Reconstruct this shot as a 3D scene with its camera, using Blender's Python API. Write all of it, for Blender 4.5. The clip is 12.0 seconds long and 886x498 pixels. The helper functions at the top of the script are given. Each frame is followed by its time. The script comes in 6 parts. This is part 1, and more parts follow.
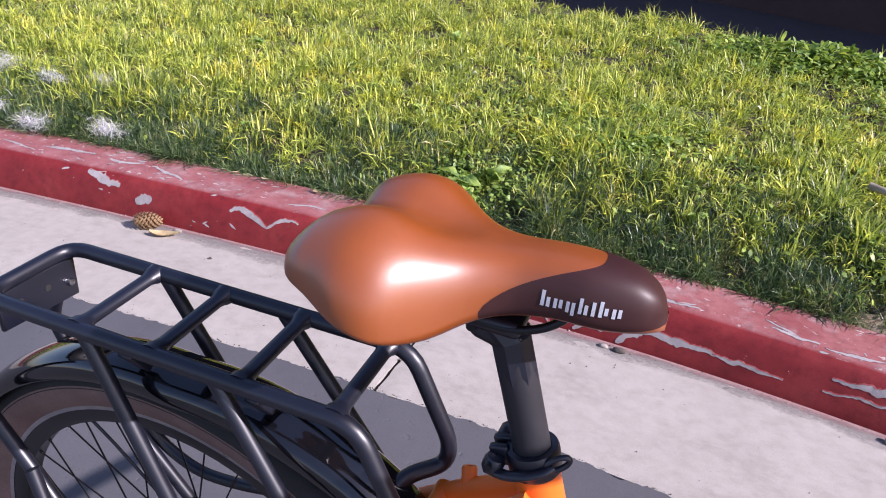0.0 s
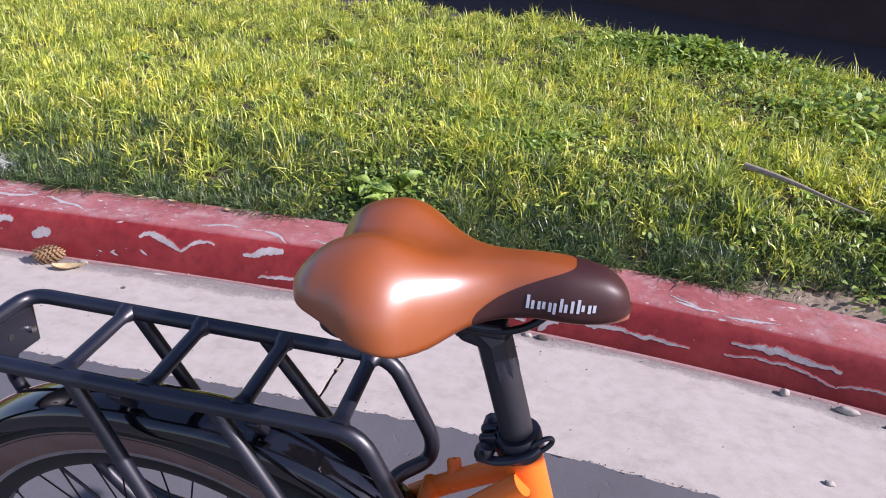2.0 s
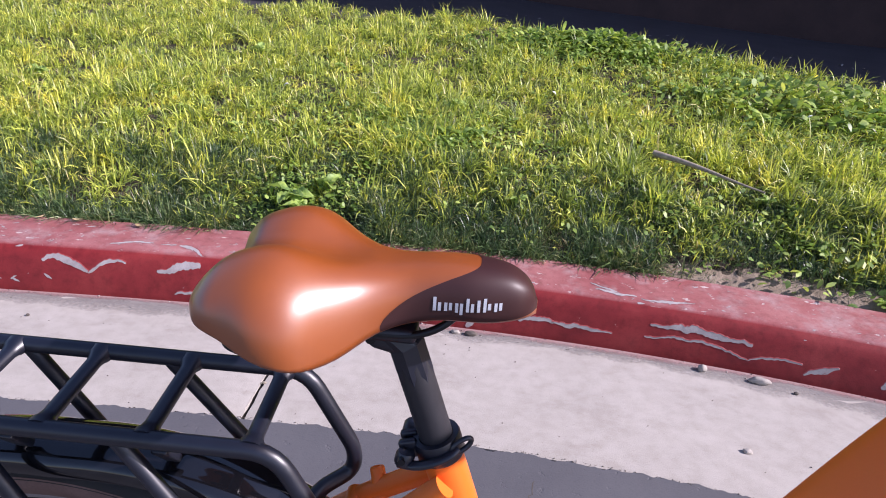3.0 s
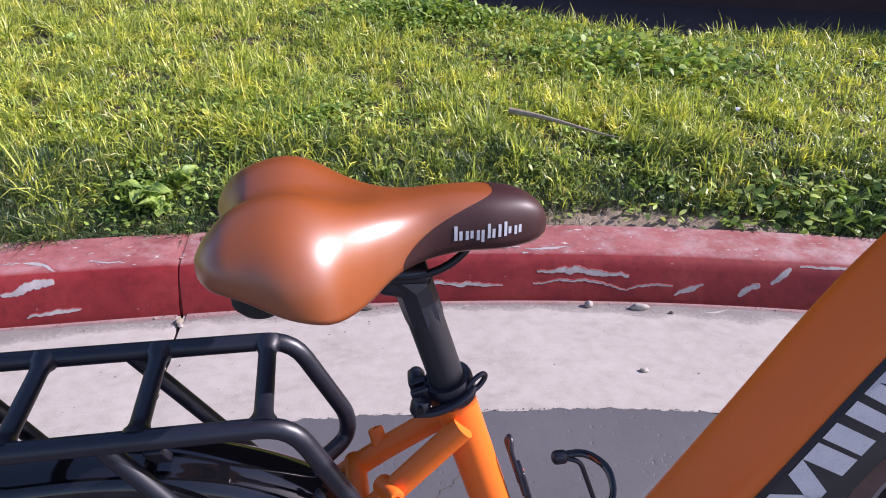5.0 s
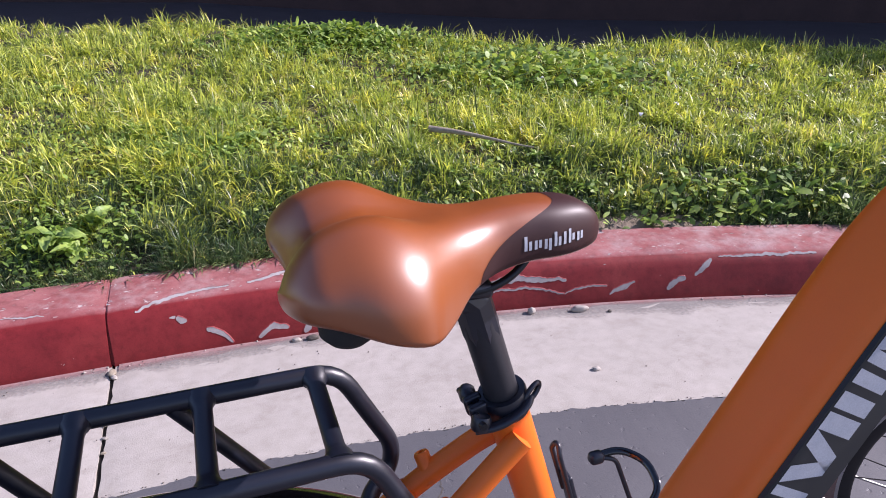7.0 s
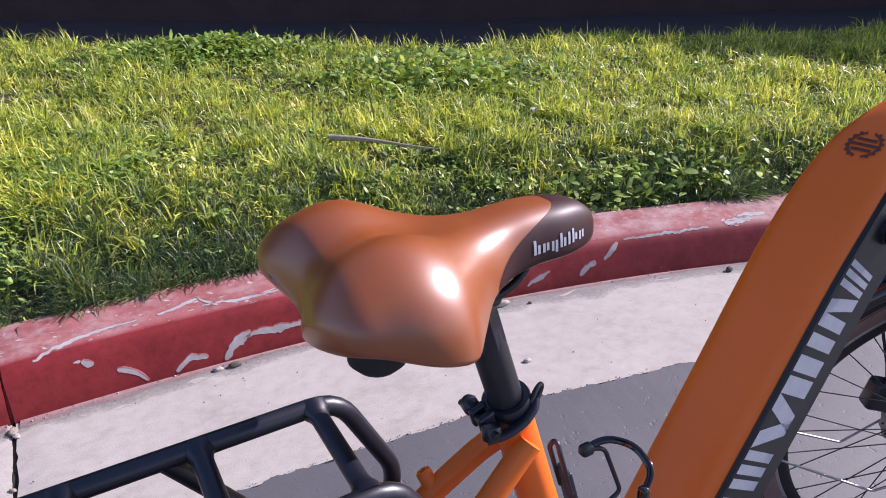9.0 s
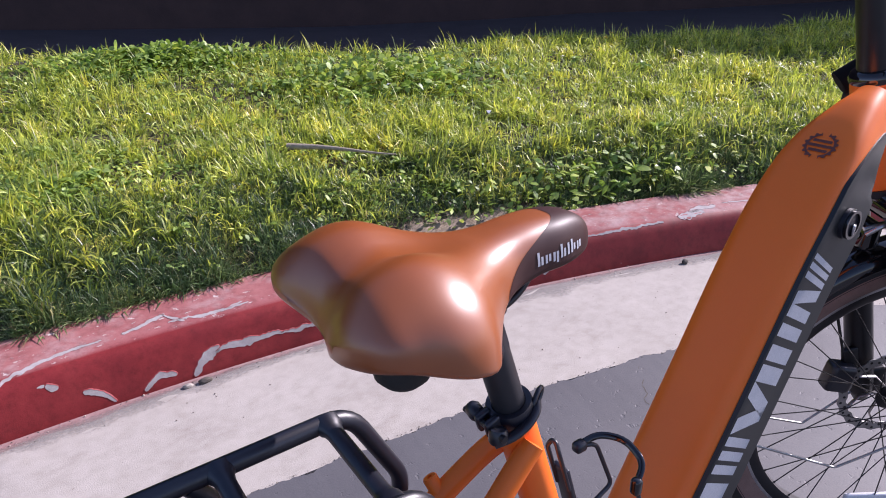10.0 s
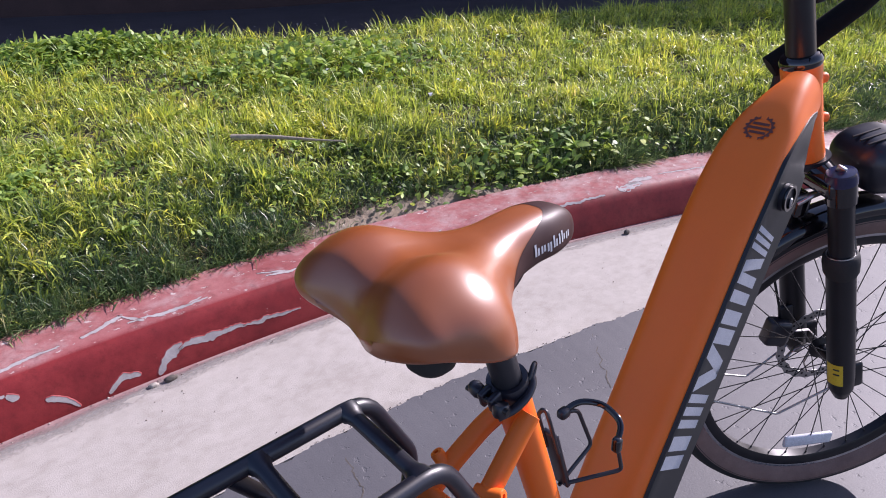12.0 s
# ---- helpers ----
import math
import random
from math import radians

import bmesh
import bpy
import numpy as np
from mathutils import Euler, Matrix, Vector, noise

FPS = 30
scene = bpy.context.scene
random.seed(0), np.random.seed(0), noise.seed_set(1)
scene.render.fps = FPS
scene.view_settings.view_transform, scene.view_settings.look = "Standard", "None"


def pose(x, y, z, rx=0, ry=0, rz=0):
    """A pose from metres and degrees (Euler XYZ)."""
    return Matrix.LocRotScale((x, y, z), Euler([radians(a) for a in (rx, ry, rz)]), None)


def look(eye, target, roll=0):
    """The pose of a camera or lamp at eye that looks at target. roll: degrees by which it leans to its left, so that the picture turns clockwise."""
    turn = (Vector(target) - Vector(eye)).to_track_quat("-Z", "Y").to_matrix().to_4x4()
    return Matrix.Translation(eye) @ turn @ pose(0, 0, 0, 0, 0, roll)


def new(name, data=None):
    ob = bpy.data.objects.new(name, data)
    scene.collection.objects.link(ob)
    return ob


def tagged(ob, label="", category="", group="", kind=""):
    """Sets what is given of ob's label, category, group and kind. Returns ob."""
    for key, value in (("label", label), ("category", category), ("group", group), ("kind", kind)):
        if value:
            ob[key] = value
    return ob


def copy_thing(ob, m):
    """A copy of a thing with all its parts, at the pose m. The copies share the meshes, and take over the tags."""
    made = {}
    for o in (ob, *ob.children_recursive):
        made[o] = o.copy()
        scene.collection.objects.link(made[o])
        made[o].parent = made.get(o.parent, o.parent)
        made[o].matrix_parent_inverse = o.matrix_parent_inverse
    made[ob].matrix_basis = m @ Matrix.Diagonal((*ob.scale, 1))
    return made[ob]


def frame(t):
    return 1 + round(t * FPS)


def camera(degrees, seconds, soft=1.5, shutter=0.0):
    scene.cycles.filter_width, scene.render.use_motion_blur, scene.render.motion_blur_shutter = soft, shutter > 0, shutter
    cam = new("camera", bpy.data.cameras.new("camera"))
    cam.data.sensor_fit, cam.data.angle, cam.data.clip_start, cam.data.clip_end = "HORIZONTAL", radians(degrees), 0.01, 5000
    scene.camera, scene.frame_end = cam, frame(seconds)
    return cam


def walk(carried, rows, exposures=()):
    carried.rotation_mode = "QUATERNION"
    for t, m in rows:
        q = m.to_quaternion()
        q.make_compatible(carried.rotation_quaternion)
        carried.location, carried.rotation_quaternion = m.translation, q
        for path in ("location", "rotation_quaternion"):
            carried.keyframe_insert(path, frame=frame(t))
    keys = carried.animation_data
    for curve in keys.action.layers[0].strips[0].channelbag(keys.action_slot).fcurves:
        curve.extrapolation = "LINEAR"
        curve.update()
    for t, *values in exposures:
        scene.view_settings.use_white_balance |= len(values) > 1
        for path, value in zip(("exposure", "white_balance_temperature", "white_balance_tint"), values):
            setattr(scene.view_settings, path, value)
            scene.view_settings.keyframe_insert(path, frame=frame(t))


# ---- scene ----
cam = camera(67.0, 12.0, 1.0)
# seconds, eye in metres, turn in degrees
PATH = [
    (0, 0.0649, -0.4260, 1.1016, 65.46, -5.38, 21.43),
    (0.5, 0.0514, -0.4322, 1.1000, 65.60, -5.21, 20.10),
    (1, 0.0383, -0.4436, 1.1048, 65.72, -5.03, 18.57),
    (1.5, 0.0247, -0.4687, 1.1275, 65.99, -4.73, 16.00),
    (2, 0.0094, -0.4946, 1.1336, 66.30, -4.24, 11.64),
    (2.5, 0.0229, -0.4885, 1.1327, 66.55, -3.75, 7.85),
    (3, 0.0294, -0.4840, 1.1360, 66.72, -3.28, 4.63),
    (5, -0.1043, -0.4744, 1.0839, 65.83, -1.27, -10.68),
    (5.5, -0.1390, -0.4536, 1.0605, 65.86, -1.12, -12.16),
    (6, -0.1640, -0.4490, 1.0585, 66.40, -0.76, -14.75),
    (6.5, -0.2022, -0.4460, 1.0641, 66.99, -0.26, -17.90),
    (7, -0.2314, -0.4391, 1.0785, 67.61, 0.09, -20.45),
    (9, -0.3065, -0.3849, 1.0812, 67.72, 1.76, -31.16),
    (9.5, -0.3299, -0.3824, 1.0977, 67.77, 2.11, -33.68),
    (10, -0.3519, -0.3753, 1.1024, 67.65, 2.45, -35.77),
    (10.5, -0.3423, -0.3780, 1.1112, 67.33, 2.65, -37.57),
    (11, -0.3699, -0.3863, 1.1168, 66.64, 2.86, -39.11),
    (11.5, -0.4153, -0.3752, 1.1253, 66.04, 3.04, -40.35),
    (12, -0.4259, -0.3746, 1.1435, 65.46, 3.30, -41.93),
]
walk(cam, [(t, pose(x, y, z, rx, ry, rz)) for t, x, y, z, rx, ry, rz in PATH], exposures=[(0.0, 0.50, 6020, 30), (12.0, 0.50, 6020, 30)])

# ---- light ----
SUN_DIR = Vector((0.82, -0.085, 0.565)).normalized()   # towards the sun
world = bpy.data.worlds.new("sky")
scene.world = world
world.use_nodes = True
wn = world.node_tree
wn.nodes.clear()
sky = wn.nodes.new("ShaderNodeTexSky")
sky.sky_type = "NISHITA"
sky.sun_disc = False
sky.sun_elevation = math.asin(SUN_DIR.z)
sky.sun_rotation = math.atan2(SUN_DIR.x, SUN_DIR.y)
bg = wn.nodes.new("ShaderNodeBackground")
bg.inputs["Strength"].default_value = 0.115
wo = wn.nodes.new("ShaderNodeOutputWorld")
wn.links.new(sky.outputs[0], bg.inputs[0])
wn.links.new(bg.outputs[0], wo.inputs[0])
sun_data = bpy.data.lights.new("sun", "SUN")
sun_data.energy, sun_data.angle, sun_data.color = 5.0, radians(0.5), (1.0, 0.95, 0.87)
sun = new("sun", sun_data)
sun.matrix_world = look(SUN_DIR * 30, (0, 0, 0))


# ---- materials ----
def node_mat(name):
    m = bpy.data.materials.new(name)
    m.use_nodes = True
    nt = m.node_tree
    nt.nodes.clear()
    out = nt.nodes.new("ShaderNodeOutputMaterial")
    p = nt.nodes.new("ShaderNodeBsdfPrincipled")
    nt.links.new(p.outputs[0], out.inputs[0])
    co = nt.nodes.new("ShaderNodeTexCoord")
    return m, nt, p, co, out


def noise_tex(nt, co, scale, detail=4.0, rough=0.6, stretch=None):
    n = nt.nodes.new("ShaderNodeTexNoise")
    n.inputs["Scale"].default_value = scale
    n.inputs["Detail"].default_value = detail
    n.inputs["Roughness"].default_value = rough
    if stretch:
        mp = nt.nodes.new("ShaderNodeMapping")
        mp.inputs["Scale"].default_value = stretch
        nt.links.new(co.outputs["Object"], mp.inputs[0])
        nt.links.new(mp.outputs[0], n.inputs["Vector"])
    else:
        nt.links.new(co.outputs["Object"], n.inputs["Vector"])
    return n


def ramp(nt, src, stops):
    r = nt.nodes.new("ShaderNodeValToRGB")
    while len(r.color_ramp.elements) < len(stops):
        r.color_ramp.elements.new(0.5)
    for e, (pos, c) in zip(r.color_ramp.elements, stops):
        e.position = pos
        e.color = (*c, 1) if len(c) == 3 else c
    nt.links.new(src, r.inputs[0])
    return r


def mix(nt, fac, a, b, mode="MIX"):
    m = nt.nodes.new("ShaderNodeMix")
    m.data_type, m.blend_type = "RGBA", mode
    for s, v in ((m.inputs[0], fac), (m.inputs[6], a), (m.inputs[7], b)):
        if hasattr(v, "is_linked"):
            nt.links.new(v, s)
        elif isinstance(v, (int, float)):
            s.default_value = v
        else:
            s.default_value = (*v, 1)
    return m.outputs[2]


def bumped(nt, p, height, strength, distance):
    b = nt.nodes.new("ShaderNodeBump")
    b.inputs["Strength"].default_value = strength
    b.inputs["Distance"].default_value = distance
    nt.links.new(height, b.inputs["Height"])
    nt.links.new(b.outputs[0], p.inputs["Normal"])


def surface(name, a, b, big=8, fine=120, rough=(0.5, 0.7), metal=0.0, bump=0.3, depth=0.001, coat=0.0, ior=1.5, speck=0.82):
    """Two-scale mottled colour between a and b, with fine relief."""
    m, nt, p, co, _ = node_mat(name)
    n1, n2 = noise_tex(nt, co, big), noise_tex(nt, co, fine, 3)
    c1 = ramp(nt, n1.outputs[0], [(0.3, a), (0.7, b)])
    c2 = ramp(nt, n2.outputs[0], [(0.3, (speck,) * 3), (0.7, (1.0,) * 3)])
    nt.links.new(mix(nt, 1.0, c1.outputs[0], c2.outputs[0], "MULTIPLY"), p.inputs["Base Color"])
    r = nt.nodes.new("ShaderNodeMapRange")
    r.inputs["To Min"].default_value, r.inputs["To Max"].default_value = rough
    nt.links.new(n1.outputs[0], r.inputs[0])
    nt.links.new(r.outputs[0], p.inputs["Roughness"])
    p.inputs["Metallic"].default_value = metal
    p.inputs["Coat Weight"].default_value = coat
    p.inputs["IOR"].default_value = ior
    if bump:
        bumped(nt, p, n2.outputs[0], bump, depth)
    return m


M_BLACK = surface("black_powder_coat", (0.005, 0.0065, 0.015), (0.008, 0.010, 0.021), 20, 900, (0.36, 0.44), bump=0.1, depth=0.0003, ior=1.7)
M_GLOSS = surface("glossy_black_plastic", (0.004, 0.004, 0.006), (0.008, 0.008, 0.010), 12, 300, (0.05, 0.10), bump=0.02, depth=0.0003, ior=1.75)
M_SATIN = surface("satin_black_alloy", (0.007, 0.007, 0.009), (0.012, 0.012, 0.015), 30, 700, (0.3, 0.42), bump=0.1, depth=0.0003)
M_POST = surface("grey_black_post", (0.022, 0.022, 0.026), (0.032, 0.032, 0.037), 30, 700, (0.42, 0.5), bump=0.1, depth=0.0003)
M_RUBBER = surface("black_rubber", (0.012, 0.012, 0.013), (0.03, 0.029, 0.028), 30, 500, (0.65, 0.85), bump=0.4, depth=0.0005)
M_FABRIC = surface("black_woven_sleeve", (0.004, 0.004, 0.005), (0.008, 0.007, 0.009), 60, 700, (0.85, 0.95), bump=0.4, depth=0.0005, ior=1.3)
M_TAN = surface("brown_tyre_wall", (0.175, 0.105, 0.088), (0.24, 0.155, 0.132), 25, 400, (0.6, 0.75), bump=0.3, depth=0.0004)
M_ORANGE = surface("matt_orange_paint", (0.955, 0.178, 0.012), (0.98, 0.195, 0.015), 9, 800, (0.40, 0.48), bump=0.04, depth=0.0002, ior=1.5, speck=0.96)
M_PANEL = surface("charcoal_panel", (0.012, 0.016, 0.018), (0.017, 0.022, 0.025), 15, 900, (0.4, 0.5), bump=0.05, depth=0.0002)
M_WHITE = surface("white_print", (0.52, 0.55, 0.60), (0.60, 0.62, 0.66), 40, 500, (0.45, 0.55), bump=0.0)
M_BADGE = surface("dark_print", (0.13, 0.04, 0.03), (0.18, 0.055, 0.04), 40, 500, (0.5, 0.6), bump=0.0)
M_STEEL = surface("bright_steel", (0.45, 0.45, 0.47), (0.62, 0.62, 0.63), 40, 500, (0.22, 0.36), metal=1.0, bump=0.1, depth=0.0002)
M_YELLOW = surface("yellow_sticker", (0.72, 0.5, 0.02), (0.8, 0.58, 0.04), 30, 300, (0.4, 0.5), bump=0.0)
M_REFLECT = surface("clear_reflector", (0.7, 0.72, 0.76), (0.85, 0.86, 0.9), 80, 300, (0.12, 0.25), bump=0.4, depth=0.001)
M_ROTOR = surface("worn_disc_steel", (0.40, 0.39, 0.38), (0.55, 0.54, 0.53), 60, 500, (0.38, 0.5), metal=1.0, bump=0.1, depth=0.0002)
M_NAVY = surface("glossy_navy_cap", (0.02, 0.025, 0.07), (0.03, 0.035, 0.09), 30, 400, (0.12, 0.2), bump=0.03, depth=0.0002)
M_RIM = surface("anodised_black_rim", (0.012, 0.012, 0.014), (0.02, 0.02, 0.023), 30, 400, (0.25, 0.35), metal=0.2, bump=0.05, depth=0.0002)


def leather(name, a, b, rough=0.37, coat=1.0, gloss=0.28):
    m, nt, p, co, _ = node_mat(name)
    n1, n2 = noise_tex(nt, co, 18, 3), noise_tex(nt, co, 900, 2)
    v = nt.nodes.new("ShaderNodeTexVoronoi")
    v.inputs["Scale"].default_value = 650
    nt.links.new(co.outputs["Object"], v.inputs["Vector"])
    c1 = ramp(nt, n1.outputs[0], [(0.25, a), (0.75, b)])
    nt.links.new(c1.outputs[0], p.inputs["Base Color"])
    p.inputs["Roughness"].default_value = rough + 0.17
    p.inputs["Specular IOR Level"].default_value = gloss
    p.inputs["Coat Weight"].default_value = coat
    p.inputs["Coat IOR"].default_value = 1.84
    p.inputs["Coat Roughness"].default_value = rough
    bumped(nt, p, v.outputs["Distance"], 0.04, 0.0003)
    return m


M_LEATHER = leather("brown_saddle_vinyl", (0.275, 0.060, 0.0008), (0.33, 0.0745, 0.0012))
M_NOSE = leather("dark_brown_vinyl", (0.036, 0.011, 0.011), (0.050, 0.017, 0.015), 0.40, 0.18, 0.25)


def concrete():
    m, nt, p, co, _ = node_mat("gutter_concrete")
    n1, n2, n3 = noise_tex(nt, co, 2.2, 5), noise_tex(nt, co, 22, 5), noise_tex(nt, co, 300, 3)
    c = ramp(nt, n1.outputs[0], [(0.3, (0.42, 0.390, 0.352)), (0.7, (0.475, 0.443, 0.402))])
    d = ramp(nt, n2.outputs[0], [(0.3, (0.86, 0.85, 0.83)), (0.6, (1, 1, 1))])
    e = ramp(nt, n3.outputs[0], [(0.30, (0.84, 0.83, 0.82)), (0.46, (1, 1, 1)), (0.72, (1.05, 1.05, 1.05))])
    col = mix(nt, 1.0, mix(nt, 1.0, c.outputs[0], d.outputs[0], "MULTIPLY"), e.outputs[0], "MULTIPLY")
    n4 = noise_tex(nt, co, 5.0, 8, 0.75, (0.8, 1.4, 1))
    stain = ramp(nt, n4.outputs[0], [(0.30, (0.82, 0.80, 0.78)), (0.46, (0.97, 0.965, 0.955)), (0.75, (1.04, 1.04, 1.03))])
    n5 = noise_tex(nt, co, 90, 2)
    pit = ramp(nt, n5.outputs[0], [(0.22, (0.62, 0.6, 0.58)), (0.28, (1, 1, 1))])
    col = mix(nt, 1.0, mix(nt, 1.0, col, stain.outputs[0], "MULTIPLY"), pit.outputs[0], "MULTIPLY")
    nt.links.new(col, p.inputs["Base Color"])
    p.inputs["Roughness"].default_value = 0.88
    bumped(nt, p, n3.outputs[0], 0.5, 0.0015)
    return m


def asphalt(name, lo, hi):
    m, nt, p, co, _ = node_mat(name)
    n1, n3 = noise_tex(nt, co, 3, 4), noise_tex(nt, co, 240, 3)
    c = ramp(nt, n1.outputs[0], [(0.3, lo), (0.7, hi)])
    d = ramp(nt, n3.outputs[0], [(0.26, (0.82, 0.82, 0.84)), (0.46, (1, 1, 1)), (0.76, (1.08, 1.08, 1.07))])
    nt.links.new(mix(nt, 1.0, c.outputs[0], d.outputs[0], "MULTIPLY"), p.inputs["Base Color"])
    p.inputs["Roughness"].default_value = 0.58
    n4 = noise_tex(nt, co, 42, 3, 0.55)
    dents = ramp(nt, n4.outputs[0], [(0.27, (0, 0, 0)), (0.36, (0.9, 0.9, 0.9)), (0.7, (1, 1, 1))])
    h = mix(nt, 0.22, dents.outputs[0], n3.outputs[0])
    bumped(nt, p, h, 0.42, 0.004)
    return m


def kerb_paint():
    """Faded red kerb paint, flaked off here and there down to pale concrete, lighter and scuffed on the tread."""
    m, nt, p, co, _ = node_mat("flaking_red_kerb_paint")
    n1, n2, n3 = noise_tex(nt, co, 5, 5), noise_tex(nt, co, 38, 6, 0.65, (0.6, 1, 1)), noise_tex(nt, co, 320, 3)
    geo = nt.nodes.new("ShaderNodeNewGeometry")
    sep = nt.nodes.new("ShaderNodeSeparateXYZ")
    nt.links.new(geo.outputs["Normal"], sep.inputs[0])
    paint = ramp(nt, n1.outputs[0], [(0.27, (0.175, 0.016, 0.018)), (0.5, (0.235, 0.023, 0.024)), (0.75, (0.29, 0.040, 0.037))])
    tread = ramp(nt, n1.outputs[0], [(0.3, (0.31, 0.092, 0.092)), (0.7, (0.42, 0.175, 0.168))])
    px = nt.nodes.new("ShaderNodeSeparateXYZ")
    nt.links.new(co.outputs["Object"], px.inputs[0])
    far = nt.nodes.new("ShaderNodeMapRange")
    far.inputs["From Min"].default_value, far.inputs["From Max"].default_value = 0.6, 2.6
    far.inputs["To Min"].default_value, far.inputs["To Max"].default_value = 0.0, 0.17
    nt.links.new(px.outputs[0], far.inputs[0])
    wear_n = noise_tex(nt, co, 9, 6, 0.7)
    wear_s = nt.nodes.new("ShaderNodeMath")
    nt.links.new(wear_n.outputs[0], wear_s.inputs[0])
    nt.links.new(far.outputs[0], wear_s.inputs[1])
    worn = ramp(nt, wear_s.outputs[0], [(0.5, (0, 0, 0)), (0.72, (1, 1, 1))])
    tread = mix(nt, worn.outputs[0], tread.outputs[0], (0.45, 0.30, 0.29))
    up = ramp(nt, sep.outputs[2], [(0.86, (0, 0, 0)), (0.985, (1, 1, 1))])
    base = mix(nt, up.outputs[0], paint.outputs[0], tread)
    streak = noise_tex(nt, co, 30, 6, 0.72)
    base = mix(nt, 1.0, base, ramp(nt, streak.outputs[0], [(0.3, (0.70, 0.67, 0.67)), (0.5, (1, 1, 1)), (0.72, (1.10, 1.18, 1.18))]).outputs[0], "MULTIPLY")
    grime = ramp(nt, n3.outputs[0], [(0.33, (0.82, 0.8, 0.8)), (0.52, (1, 1, 1))])
    base = mix(nt, 1.0, base, grime.outputs[0], "MULTIPLY")
    chip = ramp(nt, n2.outputs[0], [(0.625, (0, 0, 0)), (0.64, (1, 1, 1))])
    chip_face = ramp(nt, n2.outputs[0], [(0.725, (0, 0, 0)), (0.74, (1, 1, 1))])
    mask = mix(nt, up.outputs[0], chip_face.outputs[0], chip.outputs[0])
    col = mix(nt, mask, base, (0.60, 0.50, 0.47))
    nt.links.new(col, p.inputs["Base Color"])
    p.inputs["Roughness"].default_value = 0.5
    p.inputs["Specular IOR Level"].default_value = 0.3
    inv = nt.nodes.new("ShaderNodeMath")
    inv.operation = "MULTIPLY_ADD"
    inv.inputs[1].default_value, inv.inputs[2].default_value = -1.0, 1.0
    nt.links.new(mask, inv.inputs[0])
    lump = noise_tex(nt, co, 9, 3)
    h = mix(nt, 0.4, mix(nt, 0.10, inv.outputs[0], n3.outputs[0]), lump.outputs[0])
    bumped(nt, p, h, 0.6, 0.008)
    return m


def leaf_mat(name, stops, trans=0.35, rough=0.5):
    """Blades and leaves: the colour varies from piece to piece, and light passes through."""
    m, nt, p, co, out = node_mat(name)
    geo = nt.nodes.new("ShaderNodeNewGeometry")
    c = ramp(nt, geo.outputs["Random Per Island"], stops)
    n = noise_tex(nt, co, 5.5, 4, 0.7)
    v = ramp(nt, n.outputs[0], [(0.32, (0.50, 0.62, 0.64)), (0.5, (0.96, 1.0, 0.95)), (0.66, (1.26, 1.12, 0.95))])
    # Clump tone paints lit and shaded tufts into the blade colour.
    clump = noise_tex(nt, co, 26, 2, 0.6)
    tone = ramp(nt, clump.outputs[0], [(0.36, (0.55, 0.62, 0.66)), (0.52, (1.0, 1.0, 1.0)), (0.66, (1.22, 1.16, 1.0))])
    col = mix(nt, 1.0, mix(nt, 1.0, c.outputs[0], v.outputs[0], "MULTIPLY"), tone.outputs[0], "MULTIPLY")
    nt.links.new(col, p.inputs["Base Color"])
    p.inputs["Roughness"].default_value = rough
    tr = nt.nodes.new("ShaderNodeBsdfTranslucent")
    nt.links.new(mix(nt, 1.0, col, (trans, trans, trans * 0.8), "MULTIPLY"), tr.inputs[0])
    ms = nt.nodes.new("ShaderNodeAddShader")
    nt.links.new(p.outputs[0], ms.inputs[0])
    nt.links.new(tr.outputs[0], ms.inputs[1])
    nt.links.new(ms.outputs[0], out.inputs[0])
    return m


M_CONCRETE = concrete()
M_ASPHALT = asphalt("grey_asphalt", (0.093, 0.092, 0.100), (0.117, 0.116, 0.124))
# Dark paving; part of its deep shade is put into this base colour.
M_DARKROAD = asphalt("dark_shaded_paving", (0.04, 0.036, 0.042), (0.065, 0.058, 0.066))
M_KERB = kerb_paint()
M_CHIP = surface("bare_concrete_chip", (0.36, 0.33, 0.325), (0.50, 0.46, 0.45), 30, 300, (0.8, 0.9), bump=0.5, depth=0.001)
def thin_film(name, a, b, cover):
    """A thin film of dirt or paint that breaks up and thins out towards its edge."""
    m = surface(name, a, b, 14, 260, (0.8, 0.9), bump=0.4, depth=0.001)
    nt = m.node_tree
    out, p = nt.nodes["Material Output"], nt.nodes["Principled BSDF"]
    co = nt.nodes["Texture Coordinate"]
    fade = nt.nodes.new("ShaderNodeAttribute")
    fade.attribute_name = "fade"
    total = nt.nodes.new("ShaderNodeMath")
    total.operation = "MULTIPLY_ADD"
    total.inputs[1].default_value = 1.1
    nt.links.new(noise_tex(nt, co, 70, 6, 0.75).outputs[0], total.inputs[0])
    nt.links.new(fade.outputs["Fac"], total.inputs[2])
    thick = nt.nodes.new("ShaderNodeMapRange")
    thick.inputs["From Min"].default_value, thick.inputs["From Max"].default_value = 0.62, 1.35
    thick.inputs["To Max"].default_value = cover
    nt.links.new(total.outputs[0], thick.inputs[0])
    clear, both = nt.nodes.new("ShaderNodeBsdfTransparent"), nt.nodes.new("ShaderNodeMixShader")
    nt.links.new(thick.outputs[0], both.inputs[0])
    nt.links.new(clear.outputs[0], both.inputs[1])
    nt.links.new(p.outputs[0], both.inputs[2])
    nt.links.new(both.outputs[0], out.inputs[0])
    return m


